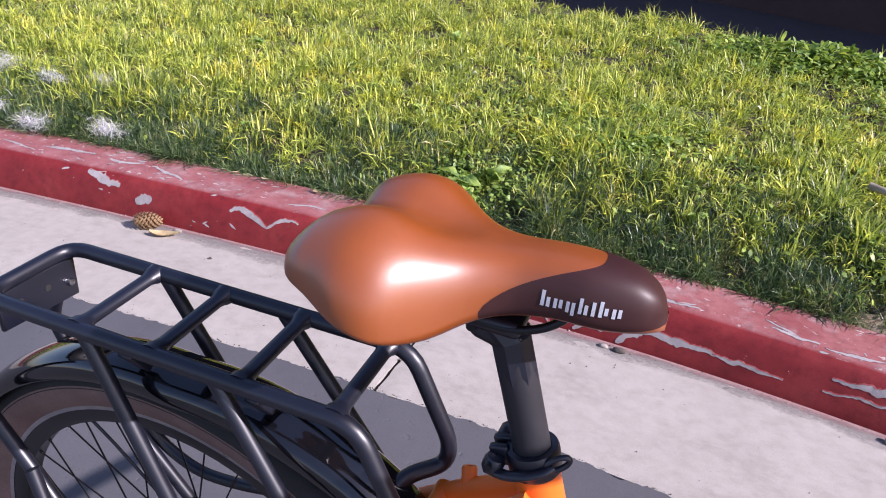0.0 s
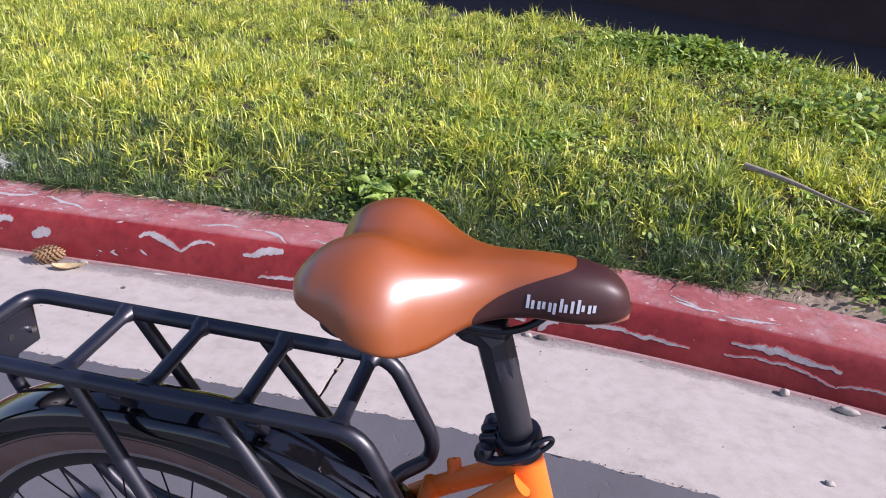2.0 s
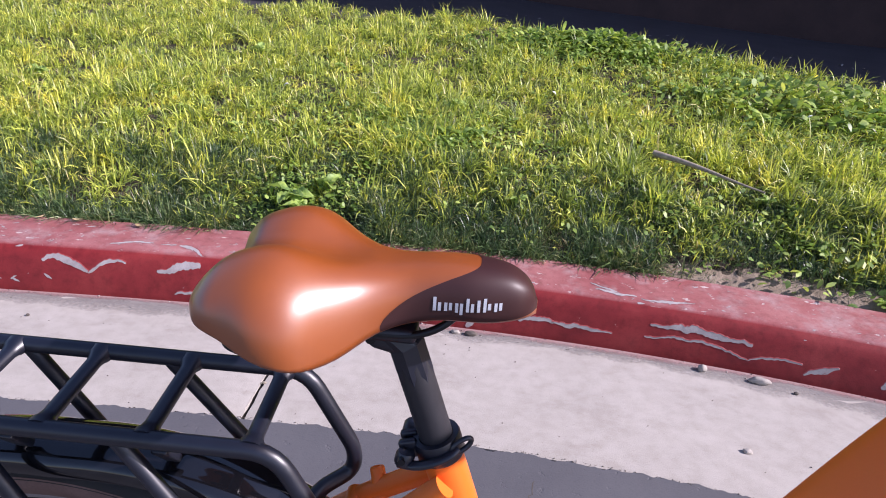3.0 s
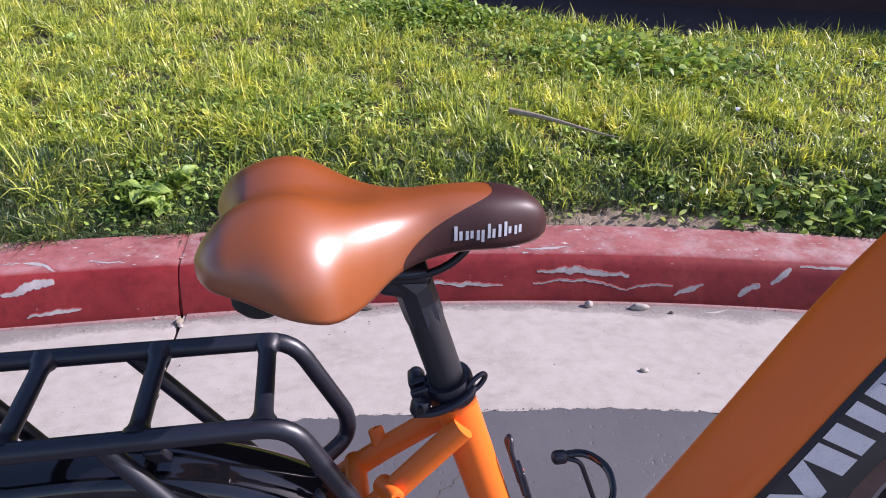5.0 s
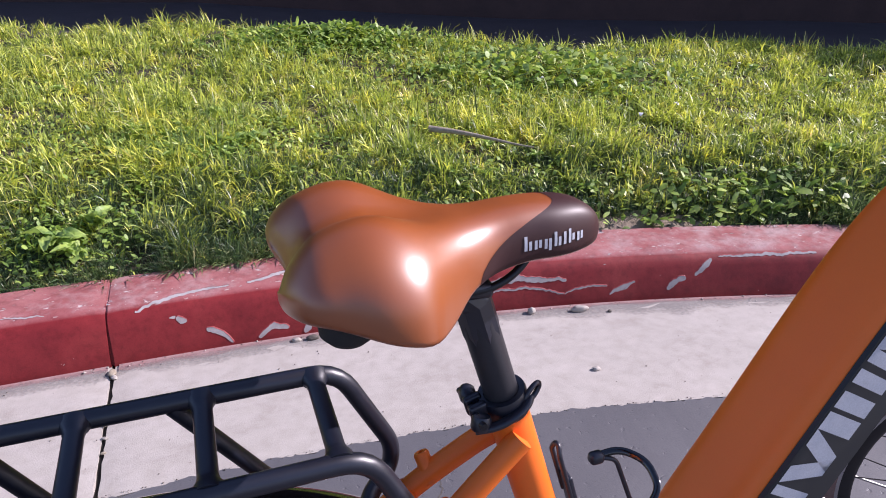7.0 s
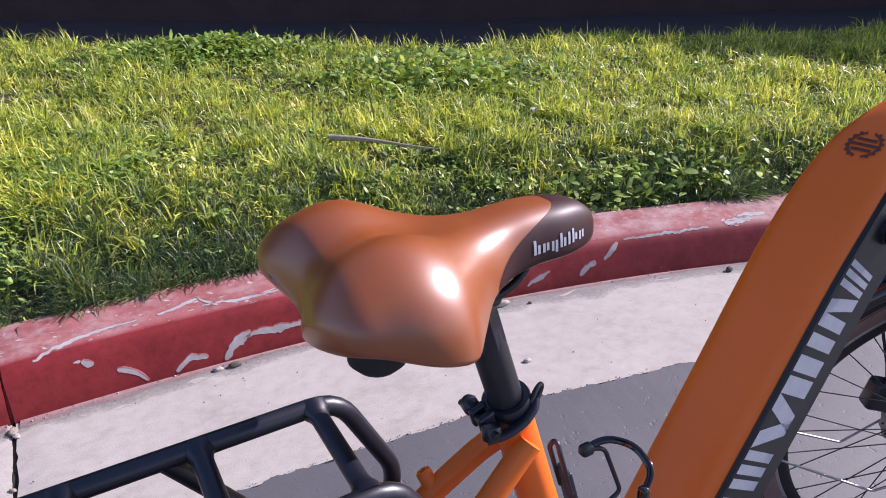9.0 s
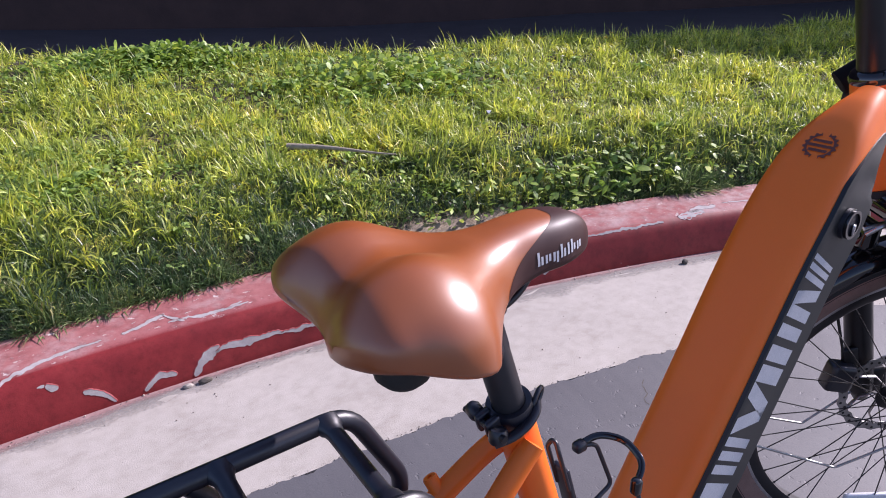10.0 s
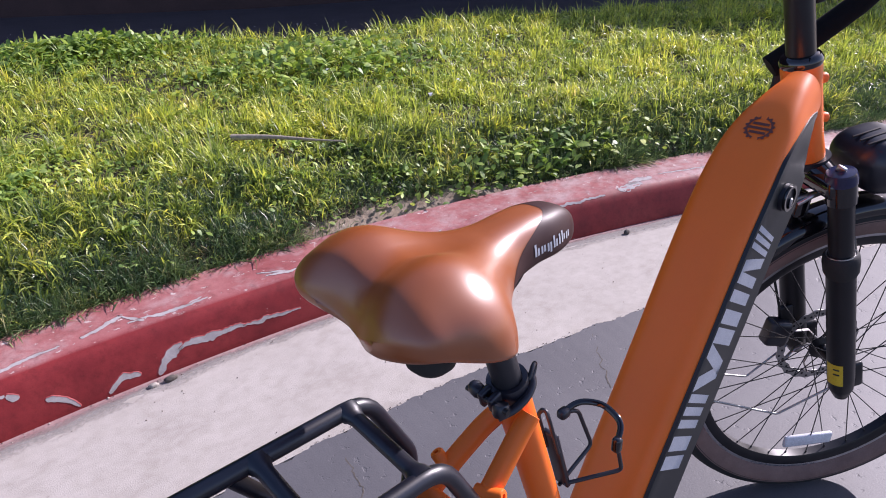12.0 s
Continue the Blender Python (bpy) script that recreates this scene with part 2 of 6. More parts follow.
M_OVERSPRAY = thin_film("faded_pink_overspray", (0.37, 0.20, 0.195), (0.43, 0.29, 0.275), 0.9)
M_FOOT_DIRT = thin_film("washed_grey_dirt", (0.255, 0.235, 0.222), (0.33, 0.305, 0.285), 0.8)
M_JOINT_DIRT = surface("black_joint_dirt", (0.012, 0.010, 0.009), (0.045, 0.037, 0.030), 40, 400, (0.85, 0.95), bump=0.6, depth=0.002)
M_LIP = surface("torn_red_paint", (0.30, 0.042, 0.042), (0.40, 0.075, 0.070), 60, 300, (0.5, 0.65), bump=0.4, depth=0.001)
M_SOIL = surface("dry_soil_and_thatch", (0.035, 0.028, 0.018), (0.085, 0.066, 0.042), 14, 160, (0.85, 0.95), bump=0.8, depth=0.006)
M_GRASS = leaf_mat("grass_blades", [(0.0, (0.075, 0.108, 0.022)), (0.22, (0.24, 0.288, 0.046)), (0.55, (0.40, 0.435, 0.066)), (0.9, (0.55, 0.56, 0.105)), (0.97, (0.51, 0.465, 0.19)), (1.0, (0.52, 0.45, 0.28))], 0.64, 0.46)
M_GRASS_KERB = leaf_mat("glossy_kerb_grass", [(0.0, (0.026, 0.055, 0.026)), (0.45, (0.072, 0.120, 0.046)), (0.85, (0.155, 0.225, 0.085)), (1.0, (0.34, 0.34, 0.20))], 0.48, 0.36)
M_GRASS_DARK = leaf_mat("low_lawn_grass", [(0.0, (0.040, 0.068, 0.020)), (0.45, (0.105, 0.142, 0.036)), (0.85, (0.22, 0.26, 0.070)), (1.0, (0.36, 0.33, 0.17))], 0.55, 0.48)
M_WEED = leaf_mat("broad_weed_leaves", [(0.0, (0.14, 0.21, 0.05)), (0.5, (0.25, 0.34, 0.085)), (1.0, (0.40, 0.49, 0.17))], 0.6, 0.52)
M_CLOVER = leaf_mat("low_weed_leaves", [(0.0, (0.10, 0.165, 0.03)), (0.5, (0.20, 0.29, 0.05)), (1.0, (0.34, 0.41, 0.11))], 0.62, 0.52)
M_STRAW = leaf_mat("dry_straw", [(0.0, (0.20, 0.13, 0.06)), (0.5, (0.36, 0.26, 0.13)), (1.0, (0.52, 0.41, 0.24))], 0.4, 0.6)
M_STUCCO = surface("dark_brown_stucco", (0.05, 0.026, 0.024), (0.075, 0.04, 0.036), 3, 90, (0.8, 0.9), bump=0.5, depth=0.004)
M_SAND = surface("sandy_soil", (0.22, 0.165, 0.115), (0.36, 0.285, 0.21), 30, 220, (0.85, 0.95), bump=0.8, depth=0.004)
M_WOODGREY = surface("weathered_grey_wood", (0.28, 0.235, 0.17), (0.42, 0.365, 0.28), 60, 300, (0.75, 0.9), bump=0.6, depth=0.002)
M_STONE = surface("pale_pebble", (0.33, 0.30, 0.26), (0.48, 0.44, 0.39), 60, 400, (0.8, 0.9), bump=0.5, depth=0.001)
M_DARKSTONE = surface("dark_crumb", (0.07, 0.06, 0.05), (0.14, 0.12, 0.1), 90, 400, (0.8, 0.9), bump=0.5, depth=0.001)
M_CONE = surface("pine_cone_scales", (0.20, 0.11, 0.05), (0.40, 0.26, 0.13), 90, 300, (0.7, 0.85), bump=0.4, depth=0.001)
M_DRYLEAF = surface("dry_yellow_leaf", (0.36, 0.26, 0.12), (0.56, 0.44, 0.25), 50, 300, (0.6, 0.8), bump=0.3, depth=0.0008)
M_FLUFF = surface("white_down", (0.75, 0.75, 0.76), (0.85, 0.85, 0.86), 40, 300, (0.8, 0.9), bump=0.0)
M_PETAL = surface("yellow_petals", (0.75, 0.52, 0.02), (0.85, 0.62, 0.04), 80, 300, (0.6, 0.7), bump=0.0)


# ---- mesh helpers ----
def part(name, bm, material, parent=None, label="", smooth=True, crease=0.85):
    """Links a bmesh as one mesh object under a thing or a part."""
    bmesh.ops.recalc_face_normals(bm, faces=bm.faces[:])
    for e in bm.edges:
        if e.calc_face_angle(0.0) > crease:
            e.smooth = False
    me = bpy.data.meshes.new(name)
    bm.to_mesh(me)
    bm.free()
    for poly in me.polygons:
        poly.use_smooth = smooth
    me.materials.append(material)
    ob = new(name, me)
    if parent:
        ob.parent = parent
    if label:
        tagged(ob, label)
    return ob


def thing(name, label, category, m=None, group="", kind=""):
    ob = new(name)
    ob.empty_display_size = 0.1
    if m:
        ob.matrix_basis = m
    return tagged(ob, label, category, group, kind)


def rounded_path(pts, rad=0.02, steps=5):
    """A polyline with its inner corners rounded."""
    pts = [Vector(p) for p in pts]
    out = [pts[0]]
    for a, b, c in zip(pts, pts[1:], pts[2:]):
        r = min(rad, 0.48 * (a - b).length, 0.48 * (c - b).length)
        p, q = b + (a - b).normalized() * r, b + (c - b).normalized() * r
        for k in range(steps + 1):
            t = k / steps
            out.append(p * (1 - t) ** 2 + b * 2 * t * (1 - t) + q * t * t)
    return out + [pts[-1]]


def sweep(bm, pts, r, seg=12, caps=True, flat=1.0):
    """A tube along points; r a number or one per point; flat squeezes it along its second normal."""
    pts = [Vector(p) for p in pts]
    rs = r if hasattr(r, "__len__") else [r] * len(pts)
    tang = [(pts[min(i + 1, len(pts) - 1)] - pts[max(i - 1, 0)]).normalized() for i in range(len(pts))]
    ref = Vector((0, 1, 0)) if abs(tang[0].y) < 0.9 else Vector((1, 0, 0))
    n = (ref - tang[0] * ref.dot(tang[0])).normalized()
    rings = []
    for p, t, rad in zip(pts, tang, rs):
        n = (n - t * n.dot(t)).normalized()
        b = t.cross(n)
        rings.append([bm.verts.new(p + rad * (math.cos(2 * math.pi * k / seg) * n + flat * math.sin(2 * math.pi * k / seg) * b)) for k in range(seg)])
    skin(bm, rings, caps)
    return bm


def skin(bm, rings, caps=True, closed=True):
    for a, b in zip(rings, rings[1:]):
        n = len(a)
        for k in range(n if closed else n - 1):
            bm.faces.new((a[k], a[(k + 1) % n], b[(k + 1) % n], b[k]))
    if caps:
        bm.faces.new(rings[0][::-1])
        bm.faces.new(rings[-1])


def tube(pts, r, seg=12, bend=0.0, caps=True, flat=1.0):
    return sweep(bmesh.new(), rounded_path(pts, bend) if bend else pts, r, seg, caps, flat)


def lathe(profile, origin, axis, seg=32, closed=False):
    """Turns a profile of (radius, along) about an axis; closed joins its last ring to its first."""
    bm = bmesh.new()
    axis = Vector(axis).normalized()
    ref = Vector((0, 0, 1)) if abs(axis.z) < 0.9 else Vector((1, 0, 0))
    u = (ref - axis * ref.dot(axis)).normalized()
    v = axis.cross(u)
    o = Vector(origin)
    rings = [[bm.verts.new(o + axis * h + max(r, 1e-5) * (math.cos(2 * math.pi * k / seg) * u + math.sin(2 * math.pi * k / seg) * v)) for k in range(seg)] for r, h in profile]
    skin(bm, rings + ([rings[0]] if closed else []), not closed)
    return bm


def block(size, m, bevel=0.003, seg=2):
    bm = bmesh.new()
    bmesh.ops.create_cube(bm, size=1.0, matrix=m @ Matrix.Diagonal((*size, 1)))
    if bevel:
        bmesh.ops.bevel(bm, geom=bm.edges[:], offset=bevel, segments=seg, affect="EDGES", profile=0.5)
    return bm


def interp(x, table):
    return float(np.interp(x, [a for a, _ in table], [b for _, b in table]))


def smooth_table(table):
    """A smooth curve (cubic Hermite) through a table of (x, y)."""
    xs, ys = [a for a, _ in table], [b for _, b in table]
    m = [0.0] * len(xs)
    for i in range(len(xs)):
        j, k = max(i - 1, 0), min(i + 1, len(xs) - 1)
        m[i] = (ys[k] - ys[j]) / (xs[k] - xs[j])

    def f(x):
        x = min(max(x, xs[0]), xs[-1])
        i = max(k for k in range(len(xs) - 1) if xs[k] <= x)
        h = xs[i + 1] - xs[i]
        t = (x - xs[i]) / h
        return (2 * t**3 - 3 * t**2 + 1) * ys[i] + (t**3 - 2 * t**2 + t) * h * m[i] + (-2 * t**3 + 3 * t**2) * ys[i + 1] + (t**3 - t**2) * h * m[i + 1]

    return f


# ---- the street edge: asphalt, gutter, kerb ----
def kerb_y(x):
    """Foot of the kerb, which bends towards the road on its way."""
    if x > 2.3:
        return kerb_y(2.3) - 0.416 * (x - 2.3)
    if x < -3.0:
        return kerb_y(-3.0) + 0.10 * (x + 3.0)
    return 1.507 - (0.077 if x > -0.4 else 0.02) * (x + 0.4) ** 2


def kerb_at(x, off, z):
    """A point off metres behind the foot of the kerb, square to its line."""
    s = (kerb_y(x + 0.01) - kerb_y(x - 0.01)) / 0.02
    n = Vector((-s, 1, 0)).normalized()
    return Vector((x, kerb_y(x), z)) + n * off


JOINT = -0.555
FACE = [(0.0, -0.12), (0.0, 0.0), (0.004, 0.02), (0.031, 0.108), (0.041, 0.1265), (0.053, 0.1410), (0.071, 0.1505), (0.099, 0.1555), (0.139, 0.1580), (0.285, 0.163), (0.29, -0.12)]


def strip(x0, x1, profile, step=0.05, wobble=0.0):
    """A length of kerb or gutter with the given section, its ends slightly rounded."""
    bm = bmesh.new()
    n = max(2, int((x1 - x0) / step))
    rings = []
    for i in range(n + 1):
        ends = 0.004 if i in (0, n) else 0.0
        ring = []
        for off, z in profile:
            x = x0 + (x1 - x0) * i / n + (0.0045 * noise.noise((off * 31, z * 31, i + x0)) if ends else 0.0)
            w = wobble * noise.noise((x * 7, off * 30, z * 30)) if z > -0.05 else 0.0
            ring.append(bm.verts.new(kerb_at(x, off + w, z - (ends if z > -0.05 else 0) + w)))
        rings.append(ring)
    skin(bm, rings)
    return bm


kerb = thing("kerb", "concrete kerb with faded and flaking red paint", "kerb", kind="structure")
for a, b in ((-14, -9.6), (-9.592, -6.6), (-6.592, -3.6), (-3.592, JOINT - 0.004), (JOINT + 0.004, 2.5), (2.508, 5.5), (5.508, 9), (9.008, 14)):
    part("kerb_stone", strip(a, b, FACE, 0.04, 0.0004), M_KERB, kerb)
gutter = thing("gutter", "pale concrete gutter slabs with a dirt-filled joint", "gutter", kind="structure")
PAN = [(-0.592, -0.12)] + [(-0.592 + 0.0268 * k, 0.0) for k in range(22)] + [(-0.002, 0.0), (-0.002, -0.12)]
for a, b in ((-14, -6.6), (-6.592, -3.6), (-3.592, JOINT - 0.006), (JOINT + 0.006, 2.5), (2.508, 6.5), (6.508, 14)):
    part("slab", strip(a, b, PAN, 0.05, 0.0012), M_CONCRETE, gutter)

# metres up the kerb's section at each point of its outline
Q_FACE = [0.0, 0.0233, 0.122, 0.138, 0.157, 0.1755, 0.2005, 0.2385, 0.3637]


def on_kerb(x, q, proud=0.0):
    """A point on the kerb's skin, q metres up its section from the foot."""
    off = float(np.interp(q, Q_FACE, [a for a, _ in FACE[1:-1]]))
    z = float(np.interp(q, Q_FACE, [b for _, b in FACE[1:-1]]))
    up = min(1.0, max(0.3, (q - 0.05) / 0.15))
    return kerb_at(x, off - proud * (1.15 - up), z + proud * up)


def chip(x0, q0, x1, q1, bow, width):
    """A flake of paint lost from the kerb: a ragged streak of bare concrete, bowed between its ends."""
    bm, lip = bmesh.new(), bmesh.new()
    n = max(12, int(abs(x1 - x0) / 0.0025))
    rows, lips = [], []
    for i in range(n + 1):
        t = i / n
        x, q = x0 + (x1 - x0) * t, q0 + (q1 - q0) * t + bow * 4 * t * (1 - t)
        q += 0.009 * noise.noise((x * 20, q0 * 40, 5)) + 0.004 * noise.noise((x * 70, q0 * 40, 8))
        w = width * 0.58 * (0.45 + 0.55 * math.sin(math.pi * min(1, max(0, t)))) * (1 + 0.5 * noise.noise((x * 16, q0 * 30, 12)) + 0.35 * noise.noise((x * 34, q0 * 30, 2)) + 0.22 * noise.noise((x * 110, q0 * 30, 6)))
        w = max(w, 0.0008) * (0.15 if i in (0, n) else 1)
        slope = Vector((x1 - x0, q1 - q0 + bow * 4 * (1 - 2 * t), 0)).normalized()
        place = lambda v, lift: on_kerb(x - slope.y * w * v, min(0.36, max(0.002, q + slope.x * w * v)), lift)
        rag, under = 1 + 0.16 * noise.noise((x * 120, 3, q0 * 50)) + 0.3 * noise.noise((x * 45, 7, q0 * 50)), -1 + 0.18 * noise.noise((x * 95, 13, q0 * 50)) + 0.35 * noise.noise((x * 38, 17, q0 * 50))
        rows.append([bm.verts.new(place(v, 0.0011)) for v in (under, 0, rag)])
        lips.append([lip.verts.new(place(v, h)) for v, h in ((rag + 0.003 / w, 0.0), (rag + 0.0014 / w, 0.0011), (rag - 0.0003 / w, 0.0016 + 0.0010 * noise.noise((x * 60, q0, 1))), (rag + 0.0006 / w, 0.0006))])
    skin(bm, rows, caps=False, closed=False)
    skin(lip, lips, caps=False, closed=False)
    part("paint_chip", bm, M_CHIP, kerb, "pale bare concrete where paint flaked off")
    part("paint_lip", lip, M_LIP, kerb, "curling edge of red paint")


chip(-2.136, 0.151, -1.97, 0.119, 0.0, 0.026)
chip(-1.89, 0.068, -1.817, 0.104, 0.0, 0.036)
chip(-1.469, 0.125, -1.305, 0.086, 0.022, 0.018)
chip(-1.305, 0.086, -1.174, 0.134, 0.018, 0.009)
chip(-2.658, 0.239, -2.443, 0.199, 0.0, 0.010)
chip(-2.439, 0.246, -2.202, 0.262, 0.01, 0.016)
chip(-2.125, 0.259, -1.972, 0.275, -0.02, 0.018)
chip(-1.927, 0.267, -1.731, 0.21, 0.0, 0.014)
chip(-1.259, 0.201, -1.112, 0.227, 0.01, 0.010)
chip(-1.065, 0.106, -0.914, 0.137, 0.006, 0.022)
chip(-1.085, 0.218, -1.03, 0.224, 0.0, 0.007)
chip(-1.02, 0.220, -0.918, 0.176, 0.010, 0.014)
chip(-0.838, 0.202, -0.717, 0.188, 0.006, 0.006)
chip(-0.995, 0.034, -0.845, 0.046, 0.004, 0.012)
chip(0.012, 0.006, 0.101, 0.076, 0.020, 0.027)
chip(0.085, 0.072, 0.30, 0.066, 0.004, 0.019)
chip(0.29, 0.066, 0.488, 0.058, 0.004, 0.011)
chip(-0.129, 0.008, -0.036, 0.030, 0.030, 0.017)
chip(-0.283, 0.072, -0.209, 0.007, 0.014, 0.016)
chip(-0.365, 0.116, -0.335, 0.104, 0.0, 0.018)
chip(-0.146, 0.21, -0.016, 0.262, 0.0, 0.016)
chip(-0.03, 0.262, 0.027, 0.195, 0.0, 0.012)
chip(-0.019, 0.207, 0.224, 0.200, -0.008, 0.012)
chip(-0.476, 0.152, -0.20, 0.213, 0.015, 0.011)
chip(0.403, 0.25, 0.504, 0.20, 0.0, 0.010)
chip(0.147, 0.193, 0.209, 0.215, 0.0, 0.010)
chip(0.421, 0.221, 0.552, 0.200, -0.01, 0.010)
chip(0.565, 0.194, 0.733, 0.210, -0.008, 0.010)
chip(0.60, 0.108, 0.908, 0.099, 0.008, 0.016)
chip(0.587, 0.067, 0.90, 0.045, 0.024, 0.007)
chip(0.90, 0.045, 1.053, 0.065, 0.012, 0.007)
chip(1.06, 0.032, 1.153, 0.073, 0.004, 0.012)
chip(1.267, 0.040, 1.335, 0.081, 0.008, 0.019)
chip(1.366, 0.093, 1.428, 0.143, 0.0, 0.017)
chip(1.453, 0.150, 1.80, 0.157, 0.0, 0.010)
chip(1.87, 0.165, 1.99, 0.185, 0.0, 0.03)
chip(1.93, 0.190, 2.06, 0.215, 0.0, 0.03)
chip(2.10, 0.225, 2.385, 0.204, 0.0, 0.010)


def build_flecks():
    """Small flecks of lost paint, thickest on the rounded nose and along the back of the tread."""
    r = random.Random(5)
    bm = bmesh.new()
    for _ in range(420):
        x = r.uniform(-3.4, 2.6)
        left = max(0.0, min(1.0, (-x - 0.8) / 1.2))
        if noise.noise((x * 1.7, 0, 4)) + 0.5 * left < r.uniform(-0.5, 0.6):
            continue
        q = r.choice((r.gauss(0.235, 0.03), r.gauss(0.20, 0.012), r.uniform(0.02, 0.33), r.gauss(0.30, 0.03)))
        q = min(0.345, max(0.012, q))
        a, size = r.gauss(0.25, 0.5), (0.0009 + 0.0034 * r.random() ** 3) * (1 + 0.9 * left)
        n = r.choice((6, 7, 8))
        ring = []
        for k in range(n):
            f = 2 * math.pi * k / n
            u, v = 3.0 * size * math.cos(f) * r.uniform(0.5, 1.25), size * math.sin(f) * r.uniform(0.4, 1.2)
            ring.append(bm.verts.new(on_kerb(x + u * math.cos(a) - v * math.sin(a), min(0.352, max(0.004, q + u * math.sin(a) + v * math.cos(a))), 0.0010)))
        bm.faces.new(ring)
    ob = part("paint_flecks", bm, M_CHIP, kerb, "small pale flecks of lost paint", smooth=False)
    ob["kind"] = "stuff"


build_flecks()

FALL = 0.055


def road_z(d):
    """Height of the asphalt d metres out from the gutter."""
    return -0.004 - FALL * min(d, 1.4)


def build_road():
    bm = bmesh.new()
    xs = [-200, -60, -14] + [-13.9 + 0.1 * i for i in range(0, 104)] + [-3.5 + 0.009 * i for i in range(0, 722)] + [3.0 + 0.1 * i for i in range(0, 110)] + [14, 60, 200]
    outs = [0.0, 0.012, 0.3, 0.7, 1.4, 3, 10, 200]
    rings = []
    for x in xs:
        ring = []
        for d in outs:
            jag = 0.010 * noise.noise((x * 9, 0.3, 0)) + 0.009 * noise.noise((x * 33, 1.3, 0)) + 0.006 * noise.noise((x * 90, 5.3, 0)) if d < 0.02 else 0
            p = kerb_at(x, -0.590 - d + jag, 0) if abs(x) < 14 else Vector((x, kerb_y(max(-14, min(14, x))) - 0.583 - d, 0))
            ring.append(bm.verts.new((p.x if d < 2 else x, p.y, road_z(d) + (0.005 if d < 0.02 else 0.003 if d < 0.4 else 0))))
        rings.append(ring)
    skin(bm, rings, caps=False, closed=False)
    return tagged(part("road", bm, M_ASPHALT), "worn grey asphalt road surface", "road", kind="structure")


road = build_road()
bm = bmesh.new()
bmesh.ops.create_grid(bm, x_segments=4, y_segments=4, size=300, matrix=Matrix.Translation((0, 0, -0.4)))
tagged(part("ground", bm, M_SOIL), "bare soil under the street", "ground", kind="structure")


# ---- the bank behind the kerb ----
BANK = smooth_table([(0.0, 0.135), (0.08, 0.17), (0.15, 0.205), (0.55, 0.345), (1.3, 0.46), (2.6, 0.66), (3.4, 0.70), (6, 0.68)])


def edge_y(x):
    """Where the lawn ends at the dark paving."""
    return 4.7 - 0.56 * (x + 0.2) if x > -0.2 else 4.7 - 0.2 * (x + 0.2)


def swell(x, d):
    return 0.012 * np.sin(2.3 * x + 1.3) * np.sin(2.9 * d + 0.7)


def bank_z(x, d):
    z = BANK(d * 2.6 / max(1.0, (edge_y(x) - kerb_y(x) - 0.285)))
    return 0.135 + (z - 0.135) * (1.1 - 0.09 * min(4.0, max(0.0, x))) + float(swell(x, d))


def build_bank():
    bm = bmesh.new()
    rings = []
    for i in range(241):
        x = -8 + 16 * i / 240
        s = (kerb_y(x + 0.01) - kerb_y(x - 0.01)) / 0.02
        ring = []
        for k in range(60):
            d = 0.005 + (edge_y(x) - kerb_y(x) - 0.29) * (k / 59) ** 1.3
            y = kerb_y(x) + 0.285 * math.hypot(1, s) + d
            z = bank_z(x, d) - (0.03 if k == 59 else 0) + 0.008 * noise.noise((x * 14, y * 14, 2))
            ring.append(bm.verts.new((x, y, z if k else 0.10)))
        rings.append(ring)
    skin(bm, rings, caps=False, closed=False)
    return tagged(part("lawn_soil", bm, M_SOIL), "soil bank with dry thatch under the grass", "soil", kind="structure")


lawn = build_bank()


def lawn_point(x, d):
    s = (kerb_y(x + 0.01) - kerb_y(x - 0.01)) / 0.02
    return Vector((x, kerb_y(x) + 0.285 * math.hypot(1, s) + d, bank_z(x, d)))


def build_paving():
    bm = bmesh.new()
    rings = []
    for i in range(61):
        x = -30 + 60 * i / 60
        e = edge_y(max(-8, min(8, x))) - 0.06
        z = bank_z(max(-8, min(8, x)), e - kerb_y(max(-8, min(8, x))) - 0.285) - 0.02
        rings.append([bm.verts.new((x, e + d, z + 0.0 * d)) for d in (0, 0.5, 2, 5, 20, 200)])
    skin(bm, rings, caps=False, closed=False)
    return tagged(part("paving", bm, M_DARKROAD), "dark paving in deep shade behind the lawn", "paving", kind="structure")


build_paving()
wall_dir = Vector((1, -0.56, 0)).normalized()
wall_n = Vector((0.56, 1, 0)).normalized()
wall_c = Vector((-0.2, 4.7, 0)) + wall_n * 5.2
wall_m = Matrix.Translation(wall_c) @ wall_dir.to_track_quat("X", "Z").to_matrix().to_4x4()
tagged(part("building_wall", block((60, 0.4, 16.0), wall_m @ Matrix.Translation((0, 0.2, 1.25)), 0), M_STUCCO, smooth=False), "tall brown stucco building wall in shade", "building", kind="structure")
# an unseen block added to cast shade over the lawn's far corner
shade_block_m = Matrix.Translation((13.1, 2.05, 0)) @ Vector((1, -0.86, 0)).to_track_quat("X", "Z").to_matrix().to_4x4()
tagged(part("shade_block", block((3.0, 3.0, 6.4), shade_block_m @ Matrix.Translation((0, 0, 2.7)), 0), M_STUCCO, smooth=False), "unseen stucco block added to shade the lawn's far corner", "building", kind="structure")


# ---- the bicycle ----
BIKE = pose(0, 0.066, 0, 2.0, 0, 0)
bike = thing("bicycle", "orange electric bicycle with brown saddle and black rear rack", "bicycle", BIKE)

